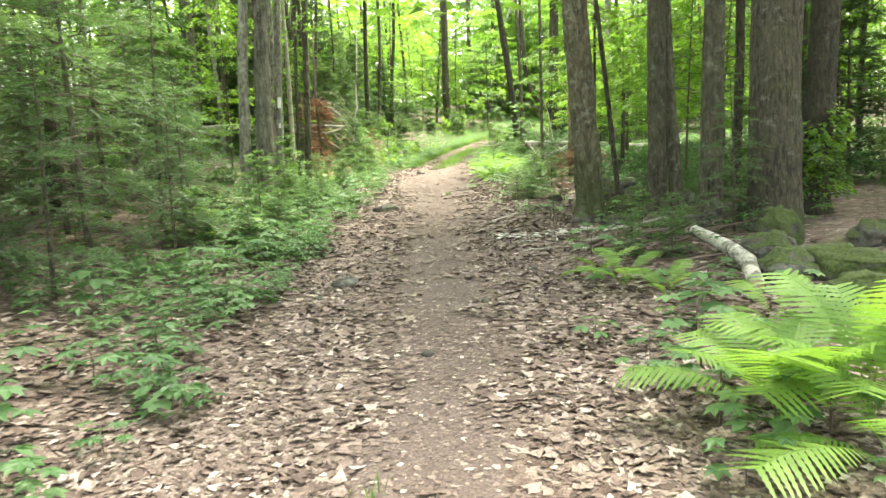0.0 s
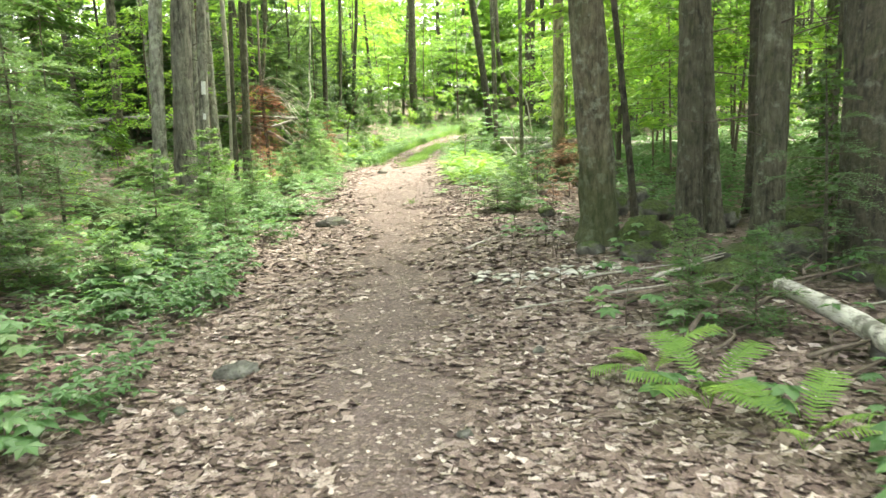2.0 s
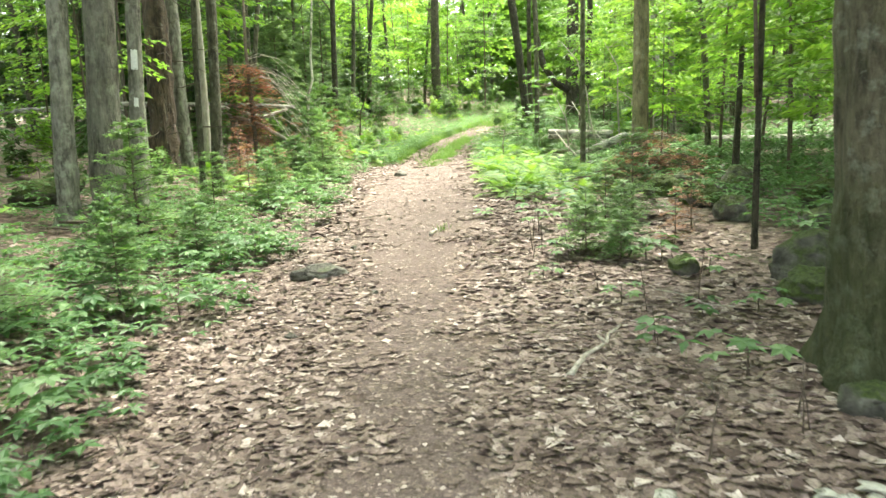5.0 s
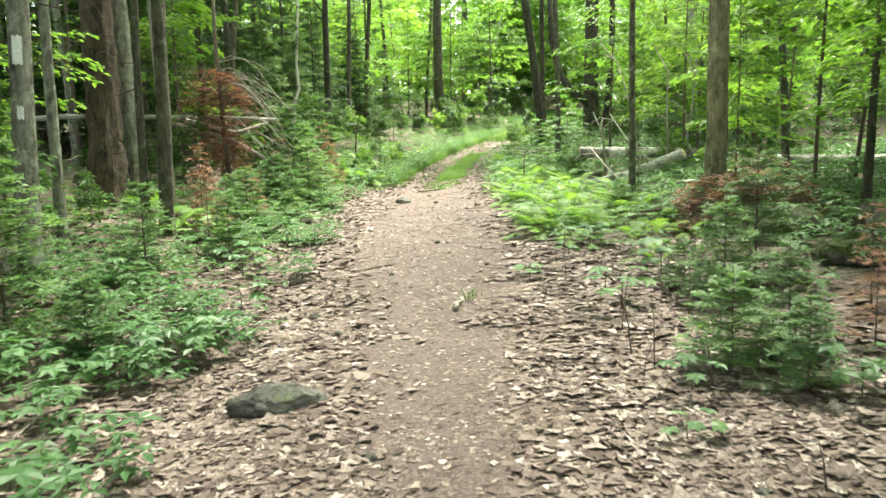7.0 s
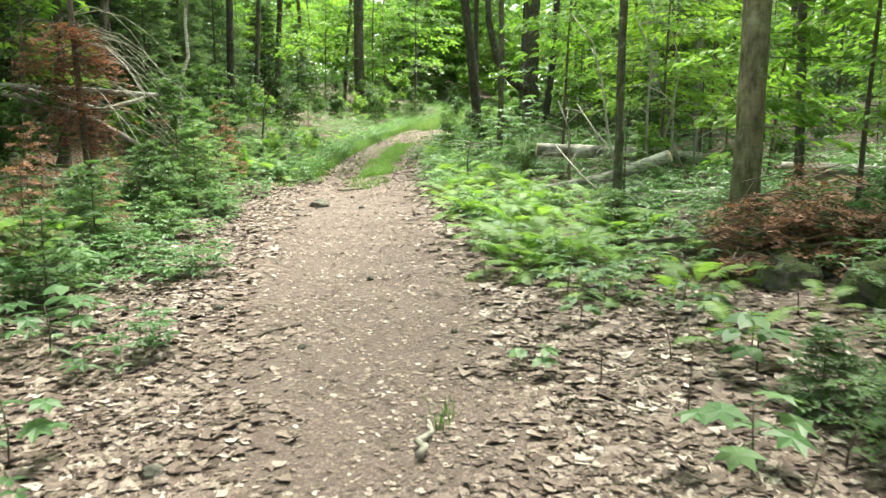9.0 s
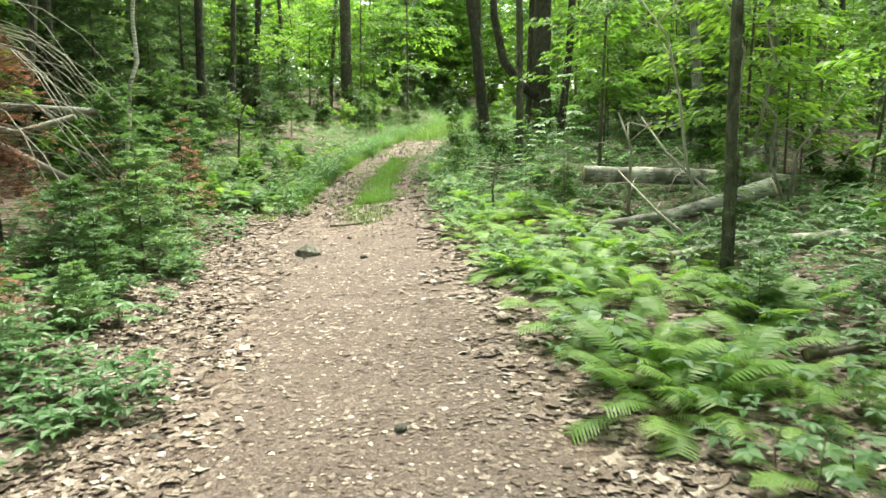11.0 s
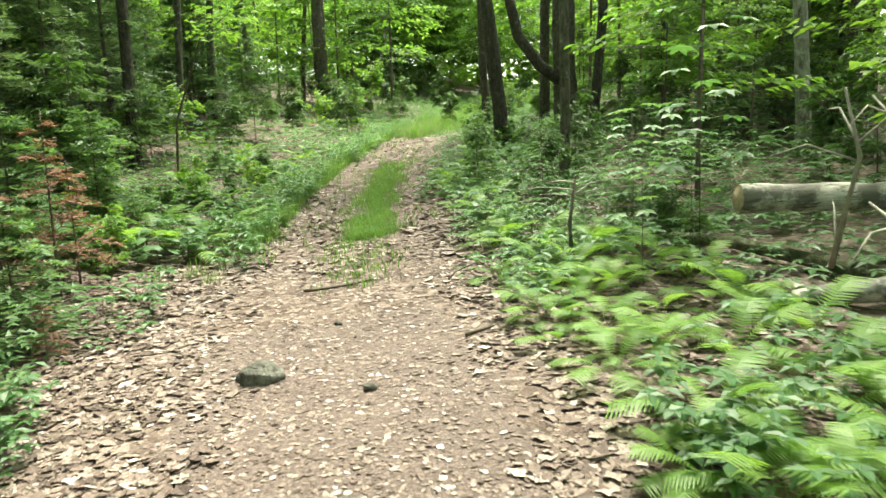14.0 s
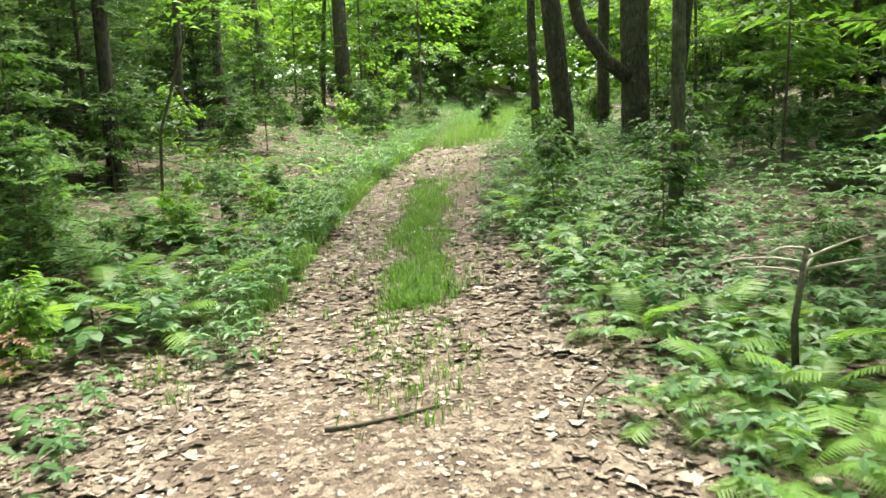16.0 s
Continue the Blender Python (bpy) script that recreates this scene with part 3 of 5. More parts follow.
def blaze(tree_ob, z, w, h, rad, lean, face):
    """A painted patch wrapped on the bark."""
    b = Buf()
    verts, faces = [], []
    for j in range(4):
        for i in range(7):
            a = face + (i / 6 - 0.5) * w / rad
            zz = z + h * (j / 3 - 0.5) + 0.01 * math.sin(i * 2.1)
            verts.append(Vector((lean[0] * zz + math.cos(a) * rad, lean[1] * zz + math.sin(a) * rad, zz)))
    for j in range(3):
        for i in range(6):
            faces.append((j * 7 + i, j * 7 + i + 1, j * 7 + i + 8, j * 7 + i + 7))
    b.add(verts, faces)
    part("blaze", b, PAINT, [c for c in tree_ob.children if c.name.startswith("trunk")][0], "white painted blaze")


blaze(blazed, 1.93, 0.075, 0.22, 0.102, (0.045, 0.03), -1.35)
blaze(blazed, 1.45, 0.05, 0.1, 0.105, (0.045, 0.03), -1.3)

# the wood beyond
taken = [(o.location.x, o.location.y) for o in scene.objects if o.get("category") == "tree"]


def free(x, y, gap):
    return all((x - a) ** 2 + (y - b) ** 2 > gap * gap for a, b in taken)


def wood(count, x0, x1, y0, y1, clear, gap, rlo, rhi, seed, thin=False):
    r = random.Random(seed)
    made = tries = 0
    while made < count and tries < count * 40:
        tries += 1
        x, y = r.uniform(x0, x1), r.uniform(y0, y1)
        d = x - trail_x(y)
        if abs(d) < clear or not free(x, y, gap):
            continue
        if y > 34 and d > 0 and d < 7 and 40 < y < 60:
            continue
        taken.append((x, y))
        dark = r.random() < 0.6
        tree(x, y, r.uniform(rlo, rhi), "slender dark trunk in the wood" if dark else "grey-brown trunk in the wood", BARK_DARK if dark else r.choice((BARK, BARK, BARK_PALE)),
             h=r.uniform(9, 15), lean=(r.gauss(0, 0.035), r.gauss(0, 0.03)), wob=r.uniform(0.03, 0.2), crown=made, seed=made, sides=8, group="trees of the wood", thin=thin)
        made += 1


wood(34, -22, -5, 6, 34, 4.6, 1.4, 0.05, 0.16, 31)
wood(46, 5, 26, 6, 36, 4.8, 1.4, 0.05, 0.15, 32)
wood(30, -24, 4, 30, 60, 3.6, 1.4, 0.06, 0.17, 33)
wood(50, 4, 34, 32, 64, 3.6, 1.2, 0.06, 0.16, 34)
wood(18, 5.5, 15, 26, 48, 3.4, 0.9, 0.05, 0.13, 37, True)
wood(14, -10, -4, 25, 46, 3.4, 0.9, 0.05, 0.1, 38)
wood(40, -30, 45, 60, 90, 5, 2.0, 0.08, 0.2, 35)
# Unseen trees behind the start, added to close the canopy round the trail.
wood(26, -16, 16, -22, 3, 3.4, 2.5, 0.1, 0.22, 36)


# ---- understorey of young hardwoods ----
def sapling_meshes(seed, h, mat, boughs, leaves, size):
    r = random.Random(seed)
    st, tw, lv = Buf(), Buf(), Buf()
    pts = stem_points(r, h, (r.gauss(0, 0.04), r.gauss(0, 0.04)), 0.06, 8)
    tube(st, pts, [0.028 * (1 - 0.1 * i) * h / 4 for i in range(9)], 6)
    for _ in range(boughs):
        z = h * r.uniform(0.25, 1.0)
        k = min(7, int(z / h * 8))
        base = pts[k].lerp(pts[k + 1], z / h * 8 - k)
        a = r.uniform(0, 6.283)
        l = h * r.uniform(0.18, 0.36) * (1.15 - 0.5 * z / h)
        way = Vector((math.cos(a), math.sin(a), 0))
        side = Vector((-way.y, way.x, 0))
        rise = r.uniform(0.0, 0.3)
        q = [base + way * l * t + Vector((0, 0, l * (rise * t - 0.22 * t * t))) for t in (0, 0.33, 0.66, 1)]
        tube(tw, q[::3], [0.008, 0.003], 3, caps=False)
        for _ in range(leaves):
            t = r.random() ** 0.7
            wid = 0.32 * l * math.sin(math.pi * min(1, 0.25 + 0.7 * t))
            s = r.uniform(-1, 1)
            p = base + way * l * t + side * wid * s + Vector((0, 0, l * (rise * t - 0.22 * t * t) + r.gauss(0, 0.035)))
            w = (way * 0.7 + side * s + Vector((r.gauss(0, 0.3), r.gauss(0, 0.3), -0.15))).normalized()
            blade(lv, p, w, Vector((r.gauss(0, 0.22), r.gauss(0, 0.22), 1)).normalized(), size * r.uniform(0.7, 1.3), size * 0.6, 0.2, 0.2)
    return mesh_of("stem", st, TWIG), mesh_of("branchwork", tw, TWIG), mesh_of("foliage", lv, mat, False)


YOUNG = [sapling_meshes(50 + i, 3.2 + 0.7 * i, BRIGHT, 24 + 3 * i, 40, 0.138) for i in range(5)]
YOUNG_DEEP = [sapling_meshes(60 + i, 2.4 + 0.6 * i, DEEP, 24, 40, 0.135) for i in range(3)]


def young_tree(x, y, kind, scale=1.0, turn=0.0, label="", group="young hardwoods", lift=0.0):
    stem, twig, leaf = kind
    t = thing("young_hardwood", spot(x, y, -0.03 + lift), label or "young hardwood with flat sprays of fresh green leaves", "young tree", group, turn, scale)
    st = part("stem", stem, None, t)
    tagged(part("branchwork", twig, None, st), kind="stuff")
    tagged(part("foliage", leaf, None, t), kind="stuff")
    return t


far_saplings = []


def understorey(count, x0, x1, y0, y1, clear, gap, kinds, smin, smax, seed):
    r = random.Random(seed)
    made = tries = 0
    mine = []
    while made < count and tries < count * 30:
        tries += 1
        x, y = r.uniform(x0, x1), r.uniform(y0, y1)
        d = x - trail_x(y)
        if (-0.6 < x < 2.2 and 34.0 < y < 44.0) or abs(d) < clear or (smax < 0.9 and 3.6 < x < 8.5 and 15.0 < y < 23.0) or any((x - a) ** 2 + (y - b) ** 2 < gap * gap for a, b in mine):
            continue
        mine.append((x, y))
        kind, size, turn = r.choice(kinds), r.uniform(smin, smax), r.uniform(0, 6.28)
        if y > 52:
            far_saplings.append((kind[2], spot(x, y, -0.03), turn, size))
        else:
            young_tree(x, y, kind, size, turn)
        made += 1


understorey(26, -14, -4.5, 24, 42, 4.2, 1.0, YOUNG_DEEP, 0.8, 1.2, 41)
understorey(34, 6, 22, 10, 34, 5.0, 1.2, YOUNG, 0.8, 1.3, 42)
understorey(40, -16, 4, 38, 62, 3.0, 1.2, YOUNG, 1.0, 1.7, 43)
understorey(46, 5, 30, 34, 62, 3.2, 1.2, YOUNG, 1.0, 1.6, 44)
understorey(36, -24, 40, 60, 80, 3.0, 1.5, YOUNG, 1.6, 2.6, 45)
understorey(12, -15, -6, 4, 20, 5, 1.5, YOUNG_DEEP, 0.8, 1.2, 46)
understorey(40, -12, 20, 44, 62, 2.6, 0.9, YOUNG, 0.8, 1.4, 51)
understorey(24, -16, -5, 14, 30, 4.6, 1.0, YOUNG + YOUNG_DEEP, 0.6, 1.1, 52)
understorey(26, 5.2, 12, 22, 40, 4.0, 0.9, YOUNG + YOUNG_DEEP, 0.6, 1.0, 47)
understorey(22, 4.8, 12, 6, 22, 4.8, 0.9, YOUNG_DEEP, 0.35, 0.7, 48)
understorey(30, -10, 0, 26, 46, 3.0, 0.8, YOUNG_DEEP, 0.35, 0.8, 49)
young_tree(2.8, 13.3, YOUNG[0], 0.9, 0.4, "slim sapling with bright flat sprays of maple leaves", lift=1.5)
young_tree(4.6, 15.2, YOUNG[1], 0.9, 1.4, "slim sapling with bright flat sprays of maple leaves")
young_tree(4.9, 17.0, YOUNG[1], 0.85, 0.9, "slim sapling with bright flat sprays of maple leaves")
young_tree(5.6, 18.4, YOUNG[2], 0.9, 2.9, "slim sapling with bright flat sprays of maple leaves")
young_tree(4.0, 15.9, YOUNG[0], 0.8, 5.0, "slim sapling with bright flat sprays of maple leaves", lift=0.9)
young_tree(4.2, 20.2, YOUNG[0], 0.9, 2.4, "slim sapling with bright flat sprays of maple leaves")
for x, y, k, s in ((5.0, 19.6, 2, 0.95), (6.2, 20.8, 3, 0.9), (6.6, 17.4, 1, 1.1), (7.4, 19.2, 2, 1.0), (4.7, 23.6, 1, 1.0), (5.6, 25.4, 2, 1.0), (-4.6, 24.6, 2, 1.1), (4.2, 27.0, 2, 1.0), (4.6, 13.8, 2, 0.85), (5.8, 15.6, 3, 0.9)):
    young_tree(x, y, YOUNG[k], s, x + y, "slim sapling with bright flat sprays of maple leaves")
understorey(18, 6, 17, 57, 70, 1.6, 1.0, YOUNG, 1.2, 2.0, 54)
understorey(26, 5, 20, 54, 66, 0.0, 1.0, YOUNG, 1.7, 2.6, 55)
understorey(28, -8, 24, 64, 82, 0.0, 1.2, YOUNG, 1.6, 2.4, 53)



def join_far_saplings():
    """The leaves of the far young trees, too many and too small to tell apart."""
    vs, fs, base = [], [], 0
    for me, place, turn, size in far_saplings:
        co = np.empty(len(me.vertices) * 3)
        me.vertices.foreach_get("co", co)
        tri = np.empty(len(me.polygons) * 3, dtype=np.int32)
        me.polygons.foreach_get("vertices", tri)
        c, q = math.cos(turn) * size, math.sin(turn) * size
        vs.append(co.reshape(-1, 3) @ np.array(((c, q, 0), (-q, c, 0), (0, 0, size))) + np.array(place))
        fs.append(tri.reshape(-1, 3) + base)
        base += len(me.vertices)
    me = bpy.data.meshes.new("far_saplings")
    me.from_pydata(np.concatenate(vs).tolist(), [], np.concatenate(fs).tolist())
    me.materials.append(BRIGHT)
    tagged(new("far_saplings", me), "bright green leaves of far young hardwoods", "undergrowth", kind="stuff")


join_far_saplings()

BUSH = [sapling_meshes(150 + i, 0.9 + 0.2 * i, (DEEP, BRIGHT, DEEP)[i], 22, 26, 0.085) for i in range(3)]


def bushes(count, d0, d1, y0, y1, smin, smax, seed):
    r = random.Random(seed)
    for _ in range(count):
        y = r.uniform(y0, y1)
        x = trail_x(y) + r.uniform(d0, d1)
        if 3.6 < x < 8.5 and 15.0 < y < 23.0:
            continue
        stem, twig, leaf = r.choice(BUSH)
        t = thing("bush", spot(x, y, -0.12), "low leafy green bush in the undergrowth", "bush", "bushes in the undergrowth", r.uniform(0, 6.28), r.uniform(smin, smax))
        st = part("stem", stem, None, t)
        tagged(part("branchwork", twig, None, st), kind="stuff")
        tagged(part("foliage", leaf, None, t), kind="stuff")


bushes(46, -6.0, -1.5, 30, 58, 0.7, 1.3, 61)
bushes(18, -3.6, -1.7, 26, 34, 0.4, 0.65, 67)
bushes(50, 1.6, 6.5, 27, 56, 0.6, 1.1, 62)
bushes(40, 4.2, 12, 8, 27, 0.6, 1.2, 63)
bushes(34, -9, -3.6, 8, 30, 0.6, 1.2, 64)
bushes(6, 2.6, 4.0, 24.6, 27, 0.4, 0.6, 65)
bushes(40, -16, 22, 40, 62, 1.0, 1.8, 66)


def far_woods():
    r = random.Random(5)
    b = Buf()
    for _ in range(31000):
        a = r.gauss(0, 0.55) if r.random() < 0.75 else r.uniform(-math.pi, math.pi)
        q = r.uniform(70, 95)
        x, y = q * math.sin(a) + 3, q * math.cos(a)
        z = ground_z(x, y) + 16 * r.random() ** 1.5
        blade(b, Vector((x, y, z)), rand_dir(r, 0.5), Vector((r.gauss(0, 0.6), r.gauss(0, 0.6), 1)).normalized(), r.uniform(0.6, 1.2), 0.75, 0.2, 0.1)
    ob = new("far_woods", mesh_of("far_woods", b, BRIGHT, False))
    tagged(ob, "distant wall of green forest foliage", "woods", kind="stuff")


far_woods()


# ---- conifers ----
def needle_spray(buf, r, base, way, length, n_side, needle, droop):
    """A flat bough: side twigs along a rib, set with needles."""
    side = Vector((-way.y, way.x, 0)).normalized()
    for i in range(n_side):
        t = (i + 0.6) / n_side
        p = base + way * length * t - Vector((0, 0, droop * length * t * t))
        sl = length * 0.42 * (1 - t) ** 0.8 + needle * 1.5
        for s in (-1, 1):
            tw = (side * s + way * 0.75 + Vector((0, 0, r.gauss(-0.05, 0.25)))).normalized()
            cnt = max(3, int(sl / needle * 1.1))
            lat = Vector((-tw.y, tw.x, 0)).normalized()
            for j in range(cnt):
                q = p + tw * sl * (j + 0.5) / cnt - Vector((0, 0, droop * sl * 0.3 * (j / cnt) ** 2))
                for s2 in (-1, 1):
                    w = (lat * s2 + tw * 0.8 + Vector((0, 0, r.gauss(0.05, 0.35)))).normalized()
                    wd = tw * needle * 0.38
                    buf.add([q - wd, q + wd, q + w * needle], [(0, 1, 2)])


def conifer_meshes(seed, h, boughs, reach, mat, needle, droop, low=0.08, n_side=12):
    r = random.Random(seed)
    st, tw, nb = Buf(), Buf(), Buf()
    pts = stem_points(r, h, (0, 0), 0.03, 8)
    tube(st, pts, [max(0.004, 0.011 * h * (1 - 0.115 * i)) for i in range(9)], 7)
    for i in range(boughs):
        z = h * (low + (0.97 - low) * (i + r.random()) / boughs)
        a = i * 2.4 + r.uniform(-0.4, 0.4)
        l = reach * (1.05 - z / h) ** 0.75 * r.uniform(0.75, 1.15)
        way = Vector((math.cos(a), math.sin(a), r.uniform(-0.1, 0.45))).normalized()
        b0 = Vector((0, 0, z))
        tube(tw, [b0, b0 + way * l * 0.5 - Vector((0, 0, droop * l * 0.25)), b0 + way * l - Vector((0, 0, droop * l))], [0.004 + 0.006 * l, 0.003 + 0.003 * l, 0.002], 4, caps=False)
        needle_spray(nb, r, b0, way, l, n_side, needle, droop)
    return mesh_of("stem", st, TWIG), mesh_of("branchwork", tw, TWIG), mesh_of("needles", nb, mat, False)


SMALL_FIR = [conifer_meshes(70 + i, 0.8 + 0.25 * i, 30 + 4 * i, 0.52 + 0.08 * i, FIR, 0.038, 0.15, 0.05, 9) for i in range(3)]
HEMLOCK = [conifer_meshes(80 + i, 4.0 + i, 52, 1.6 + 0.2 * i, NEEDLE, 0.09, 0.25, 0.05, 12) for i in range(3)]


def open_hemlock(seed, h, boughs, reach):
    """A shaded hemlock: slim stem, few wide flat boughs with gaps between, dead twigs below."""
    r = random.Random(seed)
    st, tw, nb = Buf(), Buf(), Buf()
    pts = stem_points(r, h, (r.gauss(0, 0.02), 0), 0.05, 9)
    tube(st, pts, [max(0.006, 0.0105 * h * (1 - 0.1 * i)) for i in range(10)], 8, 0.15)
    for i in range(boughs):
        z = h * (0.1 + 0.85 * (i + r.random()) / boughs)
        a = i * 2.4 + r.uniform(-0.5, 0.5)
        l = reach * r.uniform(0.55, 1.1) * (1.0 if z < h * 0.55 else 1.6 * (1.02 - z / h))
        way = Vector((math.cos(a), math.sin(a), r.uniform(-0.05, 0.25))).normalized()
        b0 = Vector((0, 0, z))
        tube(tw, [b0, b0 + way * l * 0.5 - Vector((0, 0, 0.08 * l)), b0 + way * l - Vector((0, 0, 0.3 * l))], [0.004 + 0.006 * l, 0.003 + 0.003 * l, 0.002], 4, caps=False)
        needle_spray(nb, r, b0 + way * l * 0.22, way, l * 0.78, 14, 0.05, 0.3)
    for i in range(14):
        z, a, l = h * r.uniform(0.03, 0.45), r.uniform(0, 6.283), r.uniform(0.3, 0.9)
        b0 = Vector((0, 0, z))
        e = Vector((math.cos(a) * l, math.sin(a) * l, r.uniform(-0.15, 0.1)))
        tube(tw, [b0, b0 + e * 0.5 + Vector((0, 0, 0.04)), b0 + e], [0.008, 0.005, 0.002], 4, caps=False)
    return mesh_of("stem", st, BARK), mesh_of("branchwork", tw, TWIG), mesh_of("needles", nb, NEEDLE, False)


OPEN = [open_hemlock(180 + i, 4.6 + 0.8 * i, 34 + 4 * i, 1.6 + 0.15 * i) for i in range(3)]
DEAD_FIR = [conifer_meshes(90 + i, 1.2 + 0.3 * i, 16, 0.5, RUST, 0.035, 0.4, 0.15, 7) for i in range(2)]


def conifer(x, y, kind, scale, label, name="young_fir", group="", turn=None, lift=0.0):
    t = thing(name, spot(x, y, -0.03 + lift), label, "conifer", group, rng.uniform(0, 6.28) if turn is None else turn, scale)
    st = part("stem", kind[0], None, t)
    tagged(part("branchwork", kind[1], None, st), kind="stuff")
    tagged(part("needles", kind[2], None, t), kind="stuff")
    return t


# boughs over the start of the trail
for x, y, k, s in ((-4.2, 7.2, 0, 0.9), (-5.6, 8.6, 1, 1.0), (-3.7, 10.2, 0, 0.75), (-5.8, 5.6, 2, 0.9), (-6.5, 11.2, 2, 1.0), (-4.9, 12.6, 0, 0.8), (-8.0, 8.0, 1, 1.2), (-8.5, 14.0, 2, 1.2), (-7.0, 17.0, 1, 1.0), (-3.2, 6.2, 0, 0.5), (-2.9, 8.3, 0, 0.42), (-4.3, 4.4, 1, 0.8), (-5.0, 6.2, 0, 1.0), (-6.0, 7.6, 2, 1.0), (-3.9, 5.4, 2, 0.6), (-7.4, 9.6, 2, 1.1), (-6.2, 13.4, 0, 1.0), (-3.6, 7.8, 1, 0.75), (-4.7, 8.0, 0, 0.9), (-3.5, 4.6, 0, 0.45), (-4.6, 10.6, 1, 0.9), (-3.2, 9.6, 2, 0.4), (-5.6, 11.8, 0, 0.5), (-3.9, 12.0, 1, 0.4), (-7.2, 12.6, 1, 0.7), (-4.4, 9.0, 1, 0.7), (-5.4, 10.2, 2, 0.8), (-6.8, 6.8, 1, 1.0), (3.3, 8.3, 0, 0.4)):
    conifer(x, y, OPEN[k], s, "dark green hemlock with drooping feathery boughs", "hemlock", "hemlocks in the shade")
for x, y, k, s in ((-4.0, 29.5, 0, 0.9), (-5.2, 31.5, 1, 1.0), (-3.2, 33.5, 2, 0.8), (-6.5, 29.0, 2, 1.1), (-4.2, 36.0, 1, 1.0), (-7.0, 34.0, 0, 1.2), (-2.4, 38.5, 0, 0.9), (-9.0, 31.0, 1, 1.2), (-5.5, 40.0, 2, 1.0), (-1.5, 43.0, 0, 0.8),
                   (3.4, 52.5, 1, 1.0), (-8.5, 37.5, 1, 1.2), (9.5, 33.5, 0, 1.0), (8.0, 30.5, 1, 0.7), (11.5, 37.0, 2, 1.0), (6.6, 12.0, 0, 0.8), (7.5, 9.0, 1, 0.8), (-3.4, 30.8, 1, 0.7), (-6.0, 26.8, 2, 1.1), (-5.0, 34.2, 2, 1.1), (-3.6, 38.0, 1, 0.9), (-6.6, 37.0, 0, 1.2), (-10.5, 28.5, 1, 1.3), (-8.0, 27.0, 0, 1.2), (-2.8, 41.0, 2, 0.8), (-10.5, 35.0, 2, 1.3), (8.6, 36.0, 0, 0.8), (13.5, 32.0, 1, 1.1)):
    conifer(x, y, HEMLOCK[k], s, "dark green shaded hemlock in the undergrowth", "hemlock", "hemlocks in the shade")
conifer(3.15, 21.15, OPEN[0], 0.3, "thin young hemlock beside a grey-brown pole", "hemlock")
r_ = random.Random(8)
for x, y, s in ((-2.2, 10.6, 0.8), (-2.7, 11.6, 1.0), (-2.1, 12.4, 0.7), (-2.6, 13.6, 0.9), (-2.2, 14.6, 0.7), (-2.9, 15.0, 1.0), (-2.3, 9.2, 0.7), (-2.9, 9.0, 0.9), (-2.1, 21.8, 0.9), (-2.5, 22.6, 1.1), (-2.0, 23.0, 0.9), (-2.9, 21.2, 0.8), (-2.2, 18.2, 0.7), (-2.6, 16.8, 0.7),
                (1.5, 13.75, 0.68), (1.9, 13.95, 0.58), (1.72, 13.4, 0.45), (1.95, 7.5, 0.45), (2.45, 8.9, 0.5), (2.0, 15.1, 0.7), (2.4, 15.5, 0.8), (1.9, 15.6, 0.5), (-2.8, 29.3, 1.2), (-3.1, 30.6, 1.4), (-2.4, 20.0, 0.8), (-2.0, 20.9, 0.6), (2.5, 19.7, 0.6), (2.3, 7.3, 0.5), (-2.0, 24.6, 0.9), (-2.4, 24.0, 1.3), (-2.7, 26.8, 1.3), (-3.4, 27.6, 1.5), (-2.3, 28.2, 1.2)):
    conifer(x, y, r_.choice(SMALL_FIR), s * 1.05, "young soft green fir in the trailside undergrowth", "young_fir", "young firs along the trail")
conifer(-2.05, 25.7, DEAD_FIR[1], 1.0, "dying young fir with rusty brown needles", "dead_fir")
conifer(-2.3, 25.3, DEAD_FIR[0], 0.8, "small dead fir with rusty brown needles", "dead_fir")
for x, y, k, s in ((-2.7, 19.2, 0, 0.8), (-3.1, 20.4, 1, 0.8), (-2.4, 20.6, 0, 0.6), (-3.4, 21.6, 1, 0.7), (-2.0, 26.1, 0, 0.9), (-2.8, 24.9, 1, 0.9), (-1.75, 24.3, 0, 0.35)):
    conifer(x, y, DEAD_FIR[k], s, "thin dying fir with brown needles and bare twigs", "dead_fir", "dying firs on the bank")
conifer(2.35, 13.9, DEAD_FIR[0], 0.5, "low dead fir with red-brown needles among rocks", "dead_fir")
conifer(2.75, 14.6, DEAD_FIR[1], 0.5, "low dead fir with red-brown needles among rocks", "dead_fir")


# ---- dead wood ----
def fallen_log(pts, rads, mat, label, cut=True, name="fallen_log"):
    base = Vector(pts[0])
    t = thing(name, base, label, "log")
    q = [Vector(p) - base for p in pts]
    fine, fr = [], []
    for i in range(len(q) - 1):
        for j in range(8):
            fine.append(q[i].lerp(q[i + 1], j / 8))
            fr.append(rads[i] + (rads[i + 1] - rads[i]) * j / 8)
    fine.append(q[-1])
    fr.append(rads[-1])
    b = Buf()
    tube(b, fine, fr, 14, 0.16, 5.0, caps=False)
    bark = part("bark", b, mat, t)
    for end, nxt, r in ((fine[0], fine[1], fr[0]), (fine[-1], fine[-2], fr[-1])):
        c = Buf()
        way = (end - nxt).normalized()
        tube(c, [end - way * 0.03, end - way * 0.008], [r * 0.97, r * 0.95], 14, 0.1, 5.0)
        part("cut_end", c, CUT, t, "pale cut end grain")
    return t


def on(x, y, h):
    return tuple(spot(x, y, h))


